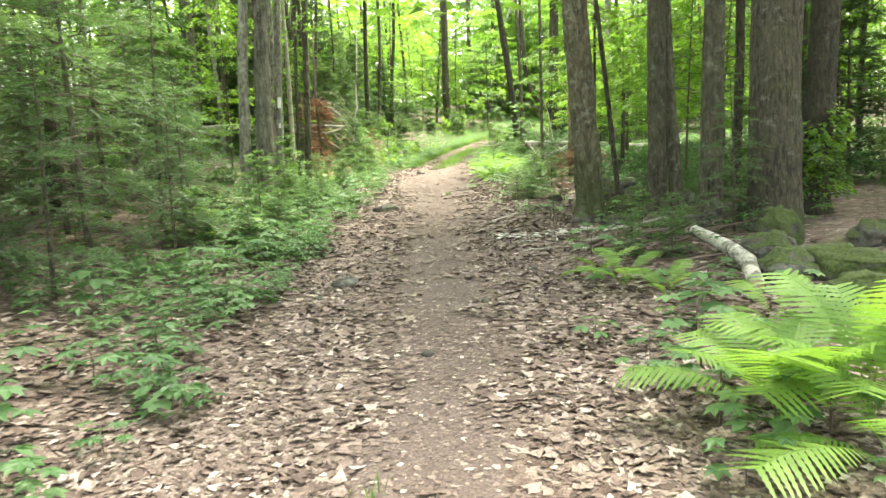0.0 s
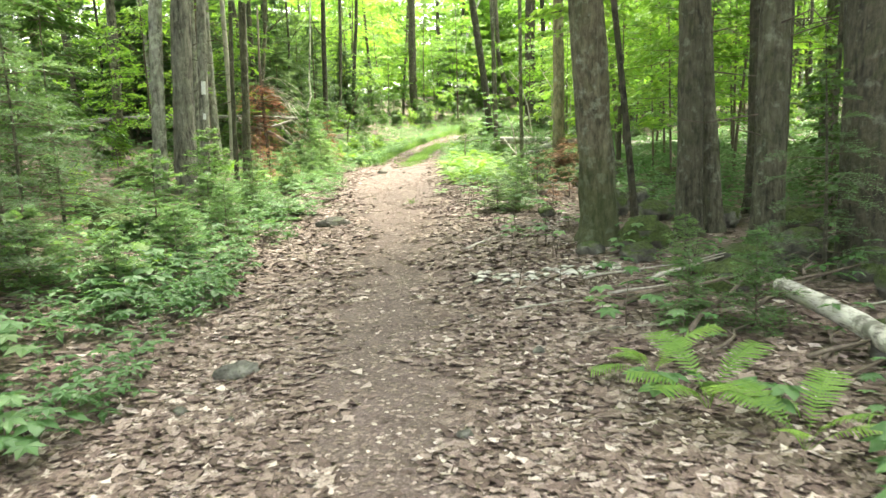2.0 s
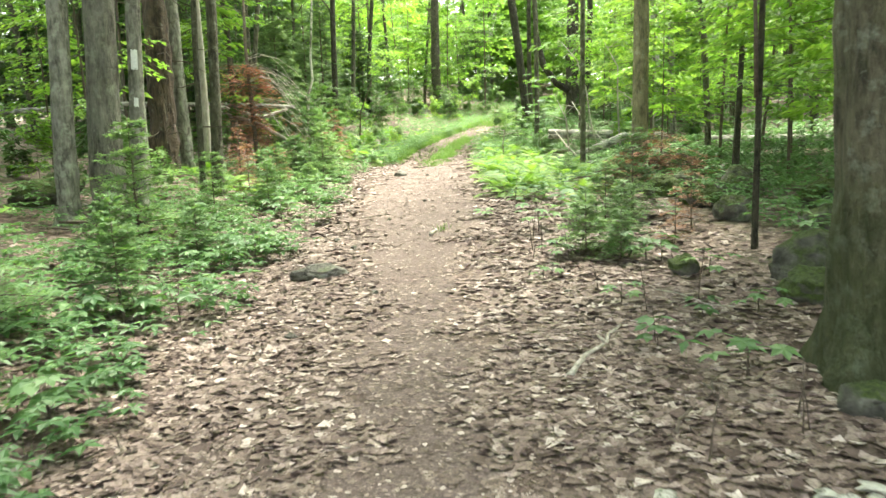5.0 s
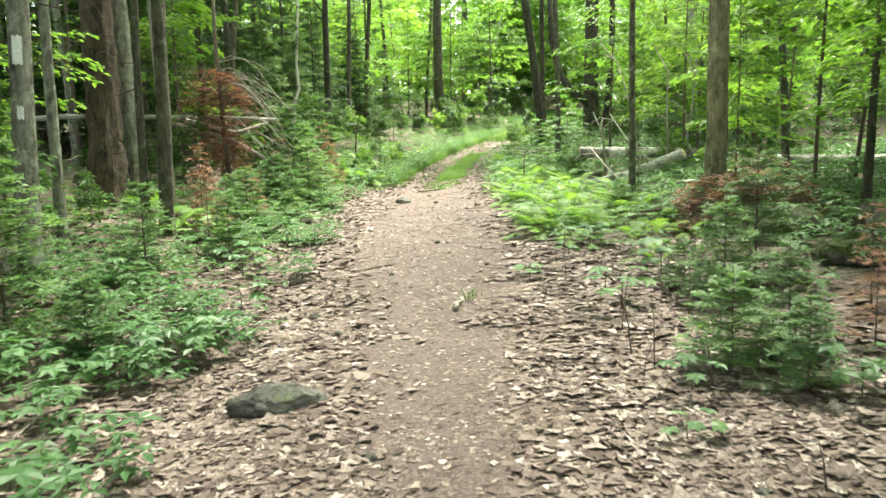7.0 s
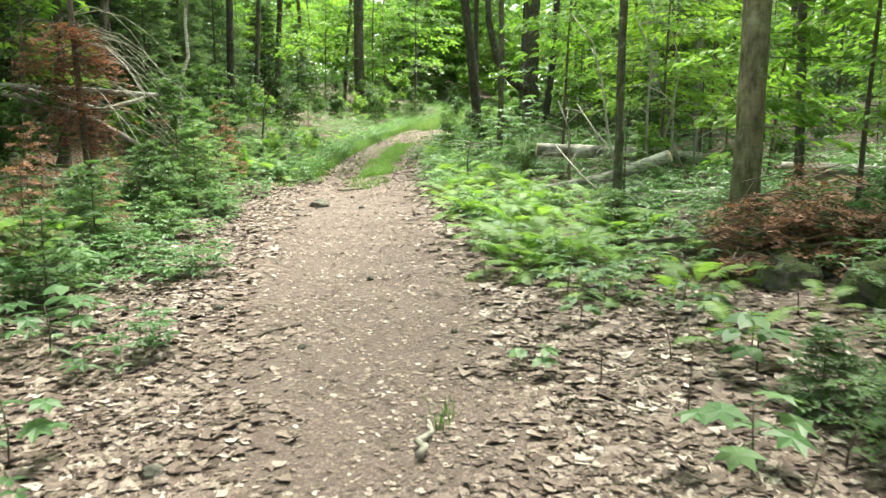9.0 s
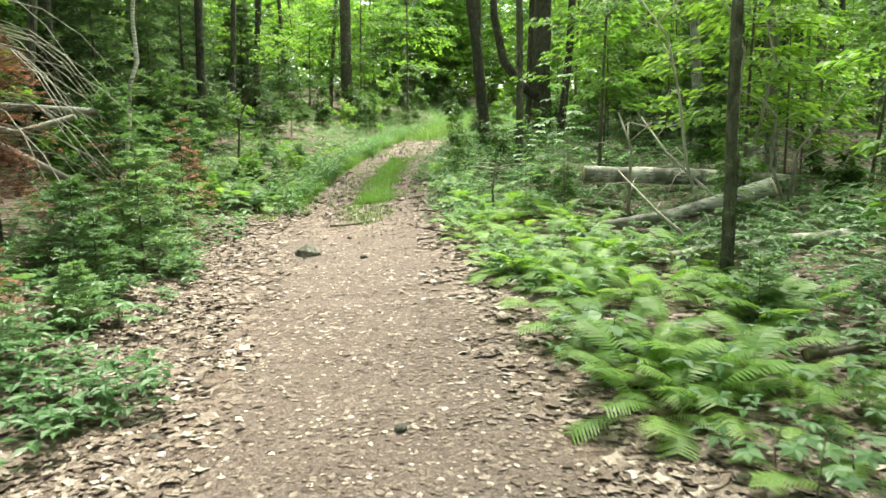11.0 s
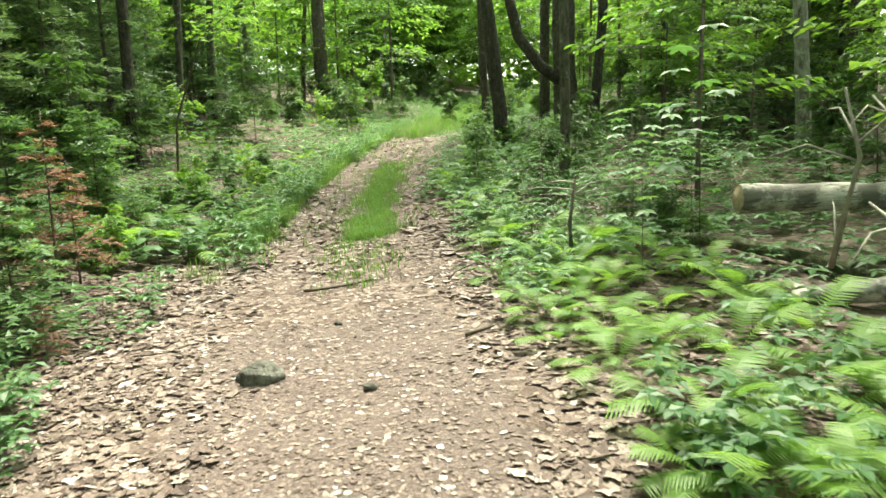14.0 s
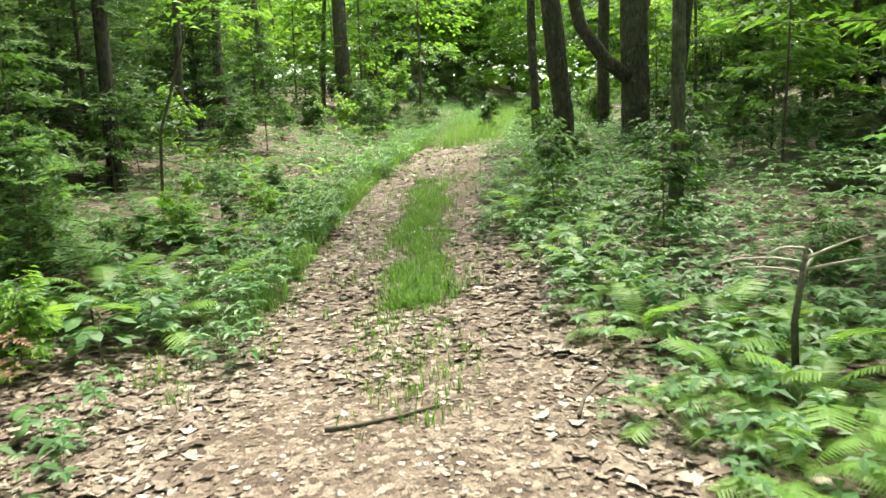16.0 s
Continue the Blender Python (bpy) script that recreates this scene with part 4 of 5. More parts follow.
fallen_log([(2.92, 24.2, 1.56), (4.2, 24.05, 1.51), (5.5, 23.9, 1.42)], [0.1, 0.1, 0.085], BIRCH, "long birch log with white bark lying across the brush")
fallen_log([(5.66, 22.0, 1.33), (7.2, 20.9, 1.28), (10.0, 19.0, 1.2)], [0.11, 0.12, 0.12], BIRCH_GREY, "long pale log lying on the forest floor")
fallen_log([on(2.85, 23.45, 0.0), (3.5, 22.9, 1.17), (4.22, 22.25, 1.52)], [0.065, 0.078, 0.085], BIRCH, "birch log leaning up on other dead wood")
fallen_log([on(2.85, 21.65, 0.06), on(3.7, 21.62, 0.07), on(4.65, 21.6, 0.07)], [0.07, 0.075, 0.08], BIRCH, "short pale birch log beside a slim tree")
fallen_log([on(2.35, 19.0, 0.05), on(3.3, 19.0, 0.07)], [0.035, 0.04], BARK, "thin brown pole lying on dead leaves")
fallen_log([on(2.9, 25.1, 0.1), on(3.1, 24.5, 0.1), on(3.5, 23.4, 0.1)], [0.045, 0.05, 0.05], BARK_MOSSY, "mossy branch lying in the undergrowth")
# birch log on the tumbled wall
fallen_log([on(2.66, 7.7, 0.16), on(2.64, 6.75, 0.17), on(2.5, 6.0, 0.15), on(2.3, 5.35, 0.08)], [0.055, 0.062, 0.066, 0.055], BIRCH, "broken birch log with peeling white bark on the stone wall")
# wind-thrown trunk with red needles
fallen_log([on(-2.84, 25.0, 1.36), on(-4.0, 24.7, 1.28), on(-6.5, 24.0, 1.0), on(-9.0, 23.4, 0.5)], [0.042, 0.046, 0.05, 0.06], BIRCH_GREY, "pale wind-thrown trunk held up on its branches")
fallen_log([on(-2.7, 24.0, 0.55), on(-3.4, 23.6, 0.95), on(-4.4, 23.3, 1.2)], [0.03, 0.04, 0.045], DEADWOOD, "bare grey pole leaning on a fallen trunk")
fallen_log([on(-2.9, 24.3, 1.3), on(-3.4, 24.0, 1.05), on(-4.2, 23.6, 1.25)], [0.03, 0.035, 0.045], DEADWOOD, "bare grey branch across a fallen trunk")


def red_top():
    """Dead crown full of red needles and bare bent twigs."""
    r = random.Random(14)
    t = thing("dead_treetop", spot(-3.5, 23.3), "dead wind-thrown conifer top with red-brown needles", "dead tree")
    tw, nb = Buf(), Buf()
    tube(tw, [Vector((0.1, 0, -0.1)), Vector((0.05, 0, 1.0)), Vector((0.0, 0, 2.6)), Vector((0.05, 0, 4.2))], [0.05, 0.045, 0.035, 0.02], 8)
    for i in range(90):
        a = r.uniform(0, 6.283)
        z = r.uniform(0.5, 2.2)
        l = r.uniform(0.3, 0.85)
        w = Vector((math.cos(a), math.sin(a), r.uniform(-0.2, 0.5))).normalized()
        b0 = Vector((r.gauss(0, 0.12), r.gauss(0, 0.12), z))
        br = Buf()
        tube(br, [b0, b0 + w * l * 0.6, b0 + w * l - Vector((0, 0, 0.45 * l))], [0.008, 0.005, 0.002], 4, caps=False)
        part("branch", br, TWIG, t)
        if r.random() < 0.75:
            needle_spray(nb, r, b0, w, l * 0.9, 9, 0.036, 0.9)
    part("stem", tw, TWIG, t)
    part("needles", nb, FADED, t, "faded red dead needles")
    for i in range(26):
        a = r.uniform(-0.8, 0.9)
        l = r.uniform(0.8, 1.6)
        z = r.uniform(0.8, 2.3)
        pts = [Vector((0, 0, z)) + Vector((math.cos(a) * l * q, math.sin(a) * l * q, 0.7 * q - 1.3 * q * q)) for q in (0, 0.25, 0.5, 0.75, 1)]
        bt = Buf()
        tube(bt, pts, [0.009, 0.008, 0.006, 0.005, 0.003], 4, caps=False)
        part("bare_twig", bt, DEADWOOD, t, "pale bent bare twig")


red_top()


def crooked_birch():
    t = thing("birch_sapling", spot(-2.62, 25.5), "thin crooked white birch sapling", "young tree")
    b = Buf()
    tube(b, [Vector(p) for p in ((-0.15, 0, -0.1), (-0.12, 0, 0.5), (0, 0, 1.1), (0.05, 0, 1.7), (0.16, 0, 2.0), (0.14, 0, 2.5), (0.22, 0, 3.4), (0.35, 0, 5.5), (0.3, 0, 7.5))], [0.034, 0.032, 0.03, 0.028, 0.028, 0.025, 0.022, 0.016, 0.008], 8, 0.15)
    part("trunk", b, BIRCH, t)
    c = part("crown", YOUNG[2][2], None, t, "sparse green leaves")
    c.matrix_basis = Matrix.Translation((0.1, 0, 4.2))


crooked_birch()


def leaning_birch(x, y, dx, h, rad):
    t = thing("birch_tree", spot(x, y), "white birch leaning across the wood", "tree")
    b = Buf()
    tube(b, [Vector((dx * z / h + 0.15 * math.sin(z), 0.2 * math.sin(z * 0.7), z)) for z in np.linspace(-0.1, h, 10)], [rad * (1 - 0.06 * i) for i in range(10)], 9, 0.1)
    part("trunk", b, BIRCH, t)


leaning_birch(3.7, 56.0, 2.6, 9.0, 0.13)

DEAD_STICKS = (((3.3, 23.7, 0.1), (3.15, 23.3, 0.9), (2.95, 23.2, 1.3)), ((3.75, 22.7, 0.1), (3.6, 22.9, 0.8), (3.5, 22.9, 1.5), (3.3, 22.8, 2.1), (3.0, 22.8, 2.45)), ((4.3, 23.2, 0.1), (4.15, 22.9, 1.1), (4.1, 22.7, 1.9), (3.8, 22.6, 2.4)),
               ((4.0, 22.4, 0.1), (3.75, 22.7, 0.5), (3.5, 23.1, 0.85), (3.3, 23.4, 1.25)), ((4.6, 23.6, 0.2), (4.75, 23.4, 1.1), (4.7, 23.1, 1.8), (4.45, 22.9, 2.2)), ((5.0, 23.2, 0.1), (4.9, 22.9, 0.8), (5.2, 22.6, 1.4)), ((3.3, 22.0, 0.05), (3.0, 22.3, 0.4), (2.8, 22.8, 0.75)),
               ((4.7, 22.7, 0.1), (4.4, 22.6, 0.7), (4.3, 22.4, 1.2), (4.0, 22.2, 1.4)))
for pts in DEAD_STICKS:
    base = spot(pts[0][0], pts[0][1])
    t = thing("dead_branch", base, "bare grey dead branch sticking up from fallen wood", "branch", "dead branches round the logs")
    b = Buf()
    q = [spot(p[0], p[1], p[2]) - base for p in pts]
    tube(b, q, [0.022 - 0.015 * i / (len(q) - 1) for i in range(len(q))], 6, 0.2, 6.0)
    stem = part("stem", b, DEADWOOD, t)
    for i in range(1, len(q)):
        for _ in range(2):
            e = q[i - 1].lerp(q[i], rng.random())
            w = rand_dir(rng, 0.3) * rng.uniform(0.25, 0.6)
            b = Buf()
            tube(b, [e, e + w * 0.6 + Vector((0, 0, 0.08)), e + w], [0.009, 0.006, 0.003], 4)
            part("twig", b, DEADWOOD, stem)


def dead_stub(x, y, h):
    """A dead stub with pale twigs fanning from its top."""
    t = thing("dead_stub", spot(x, y), "dead grey stub with pale bare twigs", "dead tree")
    r = random.Random(44)
    b = Buf()
    tube(b, [Vector((0, 0, -0.05)), Vector((-0.02, 0, h * 0.5)), Vector((0.03, 0, h))], [0.019, 0.016, 0.012], 8, 0.25, 9.0)
    part("stem", b, BARK, t)
    for a, l in ((3.0, 0.5), (0.2, 0.55), (3.4, 0.35), (5.9, 0.6), (0.7, 0.4), (2.4, 0.3)):
        w = Buf()
        p = Vector((0.03, 0, h * r.uniform(0.8, 0.99)))
        pts = [p + Vector((math.cos(a + 0.25 * q) * l * q, math.sin(a + 0.25 * q) * l * q, 0.25 * l * q - 0.18 * l * q * q)) for q in (0, 0.3, 0.6, 1)]
        tube(w, pts, [0.008, 0.006, 0.004, 0.002], 5)
        part("twig", w, DEADWOOD, t)


dead_stub(2.0, 25.05, 0.72)


def leaning_sapling():
    """A thin stem that leans in over the trail and holds out a bright spray."""
    r = random.Random(77)
    t = thing("young_hardwood", spot(-1.9, 31.2), "thin leaning sapling holding out a bright leafy spray", "young tree", "young hardwoods")
    st = Buf()
    tip = Vector((1.35, -1.5, 2.55))
    tube(st, [Vector((0, 0, -0.1)), Vector((0.1, -0.1, 1.0)), Vector((0.6, -0.7, 2.1)), tip], [0.022, 0.018, 0.012, 0.005], 6)
    part("stem", st, TWIG, t)
    lv = Buf()
    for _ in range(150):
        q = r.random()
        p = Vector((0.6, -0.7, 2.1)).lerp(tip, q * 1.15) + Vector((r.gauss(0, 0.24), r.gauss(0, 0.24), r.gauss(0, 0.05)))
        blade(lv, p, rand_dir(r, 0.9), Vector((r.gauss(0, 0.2), r.gauss(0, 0.2), 1)).normalized(), r.uniform(0.08, 0.14), 0.07, 0.2, 0.2)
    tagged(part("foliage", lv, BRIGHT, t), kind="stuff")


leaning_sapling()

# brush heap by the yellow birch
heap = thing("brush_heap", spot(3.6, 18.3), "low heap of rusty dead twigs on rocks", "brush heap")
hb, hn = Buf(), Buf()
for i in range(190):
    a = rng.uniform(0, 6.283)
    q = rng.random() ** 0.6
    p = Vector((math.cos(a) * q * 0.95, math.sin(a) * q * 0.7, 0.06 + 0.72 * (1 - q * q) * rng.random()))
    w = rand_dir(rng, 0.85) * rng.uniform(0.25, 0.6)
    tube(hb, [p - w * 0.5, p + Vector((0, 0, 0.05)), p + w * 0.5 - Vector((0, 0, 0.04))], [0.006, 0.005, 0.002], 4, caps=False)
    if i % 3:
        needle_spray(hn, rng, p, w.normalized(), 0.3, 7, 0.04, 0.4)
part("branchwork", hb, TWIG, heap)
part("needles", hn, RUST, heap, "rust-brown dead needles")


# ---- rocks ----
def boulder(x, y, sx, sy, sz, mat, label, seed, lift=0.0, turn=0.0, name="boulder", group=""):
    bm = bmesh.new()
    bmesh.ops.create_icosphere(bm, subdivisions=4 if sx > 0.15 else 3, radius=1.0)
    for v in bm.verts:
        n = v.co.normalized()
        k = 1 + 0.34 * noise.noise(n * 1.3 + Vector((seed * 3.7, 0, 0))) + 0.16 * noise.noise(n * 3.2 + Vector((0, seed * 2.1, 0))) + 0.06 * noise.noise(n * 8 + Vector((seed, 0, 0)))
        c = Vector((round(n.x * 2.2) / 2.2, round(n.y * 2.2) / 2.2, round(n.z * 2.0) / 2.0))
        n = n.lerp(c.normalized() if c.length > 0.1 else n, 0.55)
        v.co = Vector((n.x * k * sx, n.y * k * sy, n.z * k * sz))
    me = bpy.data.meshes.new(name)
    bm.to_mesh(me)
    bm.free()
    me.polygons.foreach_set("use_smooth", [True] * len(me.polygons))
    me.materials.append(mat)
    ob = new(name, me)
    ob.matrix_basis = Matrix.Translation(spot(x, y, sz * 0.45 + lift)) @ Matrix.Rotation(turn, 4, "Z")
    return tagged(ob, label, "rock", group)


boulder(-0.90, 13.85, 0.24, 0.12, 0.09, ROCK_HALF, "flat half-mossy stone bedded in the trail", 1, -0.01, 0.1, "stone")
boulder(-0.43, 23.6, 0.13, 0.1, 0.085, STONE, "grey stone bedded in the trail", 2, -0.02, name="stone")
boulder(-0.93, 7.4, 0.14, 0.09, 0.06, STONE, "smooth grey stone among dead leaves", 3, -0.01, 0.4, name="stone")
WALL = ((2.55, 10.25, 0.26, 0.22, 0.20), (2.35, 9.85, 0.32, 0.2, 0.12), (1.98, 10.2, 0.14, 0.12, 0.09), (2.6, 8.35, 0.24, 0.2, 0.14), (2.95, 8.75, 0.26, 0.2, 0.16), (3.5, 9.0, 0.28, 0.24, 0.17), (3.45, 7.5, 0.33, 0.26, 0.26), (2.95, 6.6, 0.28, 0.24, 0.2), (2.75, 5.75, 0.26, 0.22, 0.16),
        (3.1, 5.6, 0.5, 0.34, 0.2), (4.1, 7.0, 0.34, 0.26, 0.17), (4.5, 6.2, 0.4, 0.3, 0.16), (2.85, 4.9, 0.4, 0.3, 0.15), (3.6, 10.9, 0.3, 0.26, 0.17), (3.1, 11.6, 0.3, 0.25, 0.17), (4.2, 10.4, 0.3, 0.3, 0.18), (3.6, 8.2, 0.24, 0.2, 0.14), (3.9, 5.0, 0.4, 0.3, 0.2),
        (2.03, 12.75, 0.13, 0.11, 0.1), (2.75, 12.2, 0.34, 0.28, 0.24), (3.2, 12.6, 0.3, 0.26, 0.2), (2.5, 11.7, 0.2, 0.2, 0.13), (3.6, 13.6, 0.34, 0.3, 0.2), (3.3, 14.8, 0.3, 0.26, 0.2),
        (3.2, 16.9, 0.3, 0.22, 0.2), (3.6, 17.2, 0.36, 0.26, 0.22), (3.9, 16.2, 0.36, 0.3, 0.26), (3.35, 15.9, 0.26, 0.22, 0.16), (4.3, 17.0, 0.4, 0.3, 0.24), (3.0, 17.6, 0.2, 0.18, 0.14), (4.4, 15.2, 0.4, 0.3, 0.24), (3.3, 17.9, 0.24, 0.2, 0.16))
for i, (x, y, a, b, c) in enumerate(WALL):
    mossy = i % 3 == 0
    if a > 0.28:
        a, b, c = 0.76 * a, 0.8 * b, 0.9 * c
    boulder(x, y, a, b, c, ROCK_MOSSY if mossy else ROCK, "moss-covered boulder of a tumbled stone wall" if mossy else "lichened grey boulder of a tumbled stone wall", 10 + i, 0.0, i * 1.3, group="stones of the tumbled wall")
for x, y, a, b, c in ((-3.9, 13.2, 0.4, 0.3, 0.22), (-3.3, 11.9, 0.3, 0.24, 0.18), (-4.6, 16.4, 0.4, 0.3, 0.2), (-5.2, 22.5, 0.5, 0.4, 0.3), (-4.9, 17.6, 0.3, 0.3, 0.2), (6.4, 33.8, 0.6, 0.5, 0.4), (6.9, 31.0, 0.5, 0.4, 0.3), (5.3, 29.0, 0.4, 0.3, 0.22)):
    boulder(x, y, a, b, c, ROCK_MOSSY, "moss-covered boulder in the undergrowth", int(x * 10 + y), 0, x, group="mossy boulders in the wood")
r_ = random.Random(21)
for i in range(26):
    y = r_.uniform(1.5, 30)
    d = r_.uniform(-1.2, 1.1)
    s = r_.uniform(0.018, 0.05)
    boulder(d + trail_x(y), y, s, s * 0.8, s * 0.6, STONE, "small loose pebble on the trodden trail", 200 + i, 0, i, "pebble", "pebbles on the trail")

# torn white birch bark lying by the trail
for i in range(30):
    x, y = 0.75 + 1.25 * (i / 29) + rng.gauss(0, 0.1), 9.3 + rng.gauss(0, 0.22)
    b = Buf()
    w, l = rng.uniform(0.04, 0.1), rng.uniform(0.06, 0.16)
    bend = rng.uniform(0.9, 1.7)
    verts = []
    for a in range(7):
        ang = (a / 6 - 0.5) * bend
        for k in (-0.5, -0.17, 0.17, 0.5):
            verts.append(Vector((k * l + 0.012 * math.sin(a * 2.0 + i), math.sin(ang) * w, (math.cos(ang) - 0.6) * w * 1.3 + 0.012 * math.sin(k * 9 + i))))
    b.add(verts, [(a * 4 + k, a * 4 + k + 1, a * 4 + k + 5, a * 4 + k + 4) for a in range(6) for k in range(3)])
    ob = single("birch_bark", b, BIRCH, spot(x, y, -0.01), "curled scrap of white birch bark on dead leaves", "bark", "torn birch bark", rng.uniform(-1.5, 1.5))
    mod = ob.modifiers.new("thick", "SOLIDIFY")
    mod.thickness = 0.004

# ---- sticks ----
def stick(x, y, a, l, rad, mat=TWIG, label="thin brown stick lying on dead leaves", lift=0.012):
    b = Buf()
    base = spot(x, y, lift)
    pts = []
    for i in range(6):
        t = i / 5 - 0.5
        px, py = x + math.cos(a) * l * t + 0.03 * math.sin(i * 2.3 + x), y + math.sin(a) * l * t
        pts.append(spot(px, py, lift) - base)
    tube(b, pts, [rad * (1.1 - 0.13 * i) for i in range(6)], 6, 0.25, 9.0)
    e = pts[3]
    tube(b, [e, e + Vector((math.cos(a + 0.8) * l * 0.12, math.sin(a + 0.8) * l * 0.12, 0.02))], [rad * 0.6, rad * 0.3], 5)
    single("fallen_stick", b, mat, base, label, "stick", "fallen sticks")


stick(0.15, 25.6, 0.1, 0.62, 0.014, TWIG, "dark stick lying across the trail")
stick(0.17, 15.75, 1.25, 0.34, 0.018, DEADWOOD, "pale bent stick standing out of the trail", 0.03)
stick(-0.6, 17.6, 0.7, 0.5, 0.012)
stick(1.15, 8.3, 0.15, 0.5, 0.012, DEADWOOD, "pale stick lying on dead leaves")
stick(1.0, 11.2, 1.0, 0.9, 0.02, DEADWOOD, "pale stick lying on dead leaves")
stick(1.3, 10.4, 0.9, 0.8, 0.01)
for i in range(46):
    y = r_.uniform(3, 31)
    d = r_.choice((-1, 1)) * r_.uniform(0.9, 4.0)
    stick(d + trail_x(y), y, r_.uniform(0, 3.14), r_.uniform(0.2, 1.0), r_.uniform(0.004, 0.012), r_.choice((TWIG, TWIG, DEADWOOD)))
for x, y, a, l in ((2.3, 7.7, 0.9, 1.8), (2.6, 8.2, 0.6, 1.6), (2.9, 8.4, 1.1, 1.5), (2.1, 8.0, 0.5, 1.2), (3.2, 8.0, 0.3, 1.2), (3.0, 18.9, 0.2, 1.4), (4.0, 18.2, -0.3, 1.5), (4.3, 17.8, -0.5, 1.2)):
    stick(x, y, a, l, 0.016, TWIG, "long dead branch lying over the rocks", 0.13)

for i in range(16):
    stick(r_.uniform(1.9, 3.1), r_.uniform(6.2, 8.8), r_.uniform(0.1, 1.3), r_.uniform(0.5, 1.5), r_.uniform(0.006, 0.016), r_.choice((TWIG, TWIG, DEADWOOD)), "bare dead branch lying over the tumbled stones", r_.uniform(0.05, 0.2))
for i in range(9):
    stick(-3.3 + 0.12 * r_.gauss(0, 1.5), 15.3 + r_.gauss(0, 0.3), r_.uniform(0, 3.14), r_.uniform(0.4, 1.0), 0.013, r_.choice((TWIG, DEADWOOD)), "dead stick heaped at the foot of a tree clump", 0.03 + 0.02 * i)


def dead_stalk(x, y, h):
    b = Buf()
    a = rng.uniform(0, 6.283)
    tube(b, [Vector((0, 0, -0.03)), Vector((0.02 * math.cos(a), 0.02 * math.sin(a), h * 0.5)), Vector((0.05 * math.cos(a), 0.05 * math.sin(a), h))], [0.0045, 0.0035, 0.002], 5)
    tube(b, [Vector((0.02 * math.cos(a), 0.02 * math.sin(a), h * 0.5)), Vector((0.02 * math.cos(a) + 0.06, 0.02 * math.sin(a), h * 0.7))], [0.002, 0.001], 4)
    single("dead_stalk", b, TWIG, spot(x, y), "thin bare dead stalk standing in leaf litter", "stalk", "dead stalks by the trail")


for i in range(30):
    y = r_.uniform(8.5, 17.5)
    dead_stalk(1.0 + abs(r_.gauss(0, 0.7)), y, r_.uniform(0.15, 0.4))

# ---- ferns ----
def frond_mesh(seed, length, fine, wide=1.0):
    r = random.Random(seed)
    b = Buf()
    rib = []
    for i in range(15):
        t = i / 14
        rib.append(Vector((length * (0.86 * t), 0, length * (0.62 * t - 0.50 * t * t))))
    tube(b, rib, [0.004 * (1 - 0.06 * i) for i in range(15)], 4, caps=False)
    n = 20
    for i in range(n):
        t = 0.16 + 0.84 * i / n
        k = t * 14
        j = min(13, int(k))
        p = rib[j].lerp(rib[j + 1], k - j)
        along = (rib[j + 1] - rib[j]).normalized()
        l = length * 0.215 * wide * math.sin(math.pi * min(1.0, 0.12 + 0.88 * (1 - (t - 0.16)) ** 0.9)) * 1.05
        for s in (-1, 1):
            way = (Vector((0, s, 0)) + along * 0.35 + Vector((0, 0, -0.12 + r.gauss(0, 0.05)))).normalized()
            nrm = way.cross(along).normalized() * s
            if fine:
                m = 6
                vs, fs = [], []
                for q in range(m * 2 + 1):
                    u = q / (m * 2)
                    w = ((0.078 if wide > 1 else 0.088) * l * (1 - u) ** 0.6 + 0.001) * (0.68 if q % 2 else 1.1)
                    c = p + way * l * u - Vector((0, 0, 0.10 * l * u * u))
                    if q == m * 2:
                        vs.append(c)
                        fs.append((2 * q - 2, 2 * q - 1, 2 * q))
                    else:
                        vs += [c - along * w, c + along * w + way * 0.003]
                        if q:
                            fs.append((2 * q - 2, 2 * q - 1, 2 * q + 1, 2 * q))
                b.add(vs, fs)
            else:
                w = l * 0.16
                b.add([p - along * w * 0.9, p + way * l * 0.5 - along * w, p + way * l - Vector((0, 0, 0.08 * l)), p + way * l * 0.5 + along * w, p + along * w * 0.9], [(0, 1, 3, 4), (1, 2, 3)])
    return mesh_of("frond", b, FERN, False)


FINE = [frond_mesh(100 + i, 1.0, True) for i in range(2)]
BROAD = [frond_mesh(105 + i, 1.0, True, 1.15) for i in range(2)]
COARSE = [frond_mesh(110 + i, 1.0, False) for i in range(2)]


def fern(x, y, size, fronds, meshes, label="light green fern with arching fronds", group="ferns along the trail", lift=0.0, turn=None, rise=(-38, 8)):
    t = thing("fern", spot(x, y, -0.01 + lift), label, "fern", group, rng.uniform(0, 6.28) if turn is None else turn)
    for i in range(fronds):
        f = part("frond", rng.choice(meshes), None, t)
        s = size * rng.uniform(0.75, 1.15)
        f.matrix_basis = Matrix.Rotation(6.283 * i / fronds + rng.uniform(-0.3, 0.3), 4, "Z") @ Matrix.Rotation(radians(rng.uniform(*rise)), 4, "Y") @ Matrix.Scale(s, 4)


fern(1.52, 3.25, 0.85, 11, BROAD, "large light green fern beside the trail", turn=3.0, rise=(-48, -5))
fern(1.95, 3.3, 0.95, 11, BROAD, "large light green fern beside the trail", turn=2.6, rise=(-55, -10))
fern(1.75, 2.75, 0.85, 9, BROAD, "large light green fern beside the trail", turn=2.2, rise=(-40, 0))
fern(1.55, 6.2, 0.5, 7, FINE)
fern(1.75, 5.7, 0.45, 6, FINE)
fern(1.45, 6.7, 0.45, 6, FINE)
fern(2.1, 4.6, 0.5, 6, FINE)
r_ = random.Random(33)


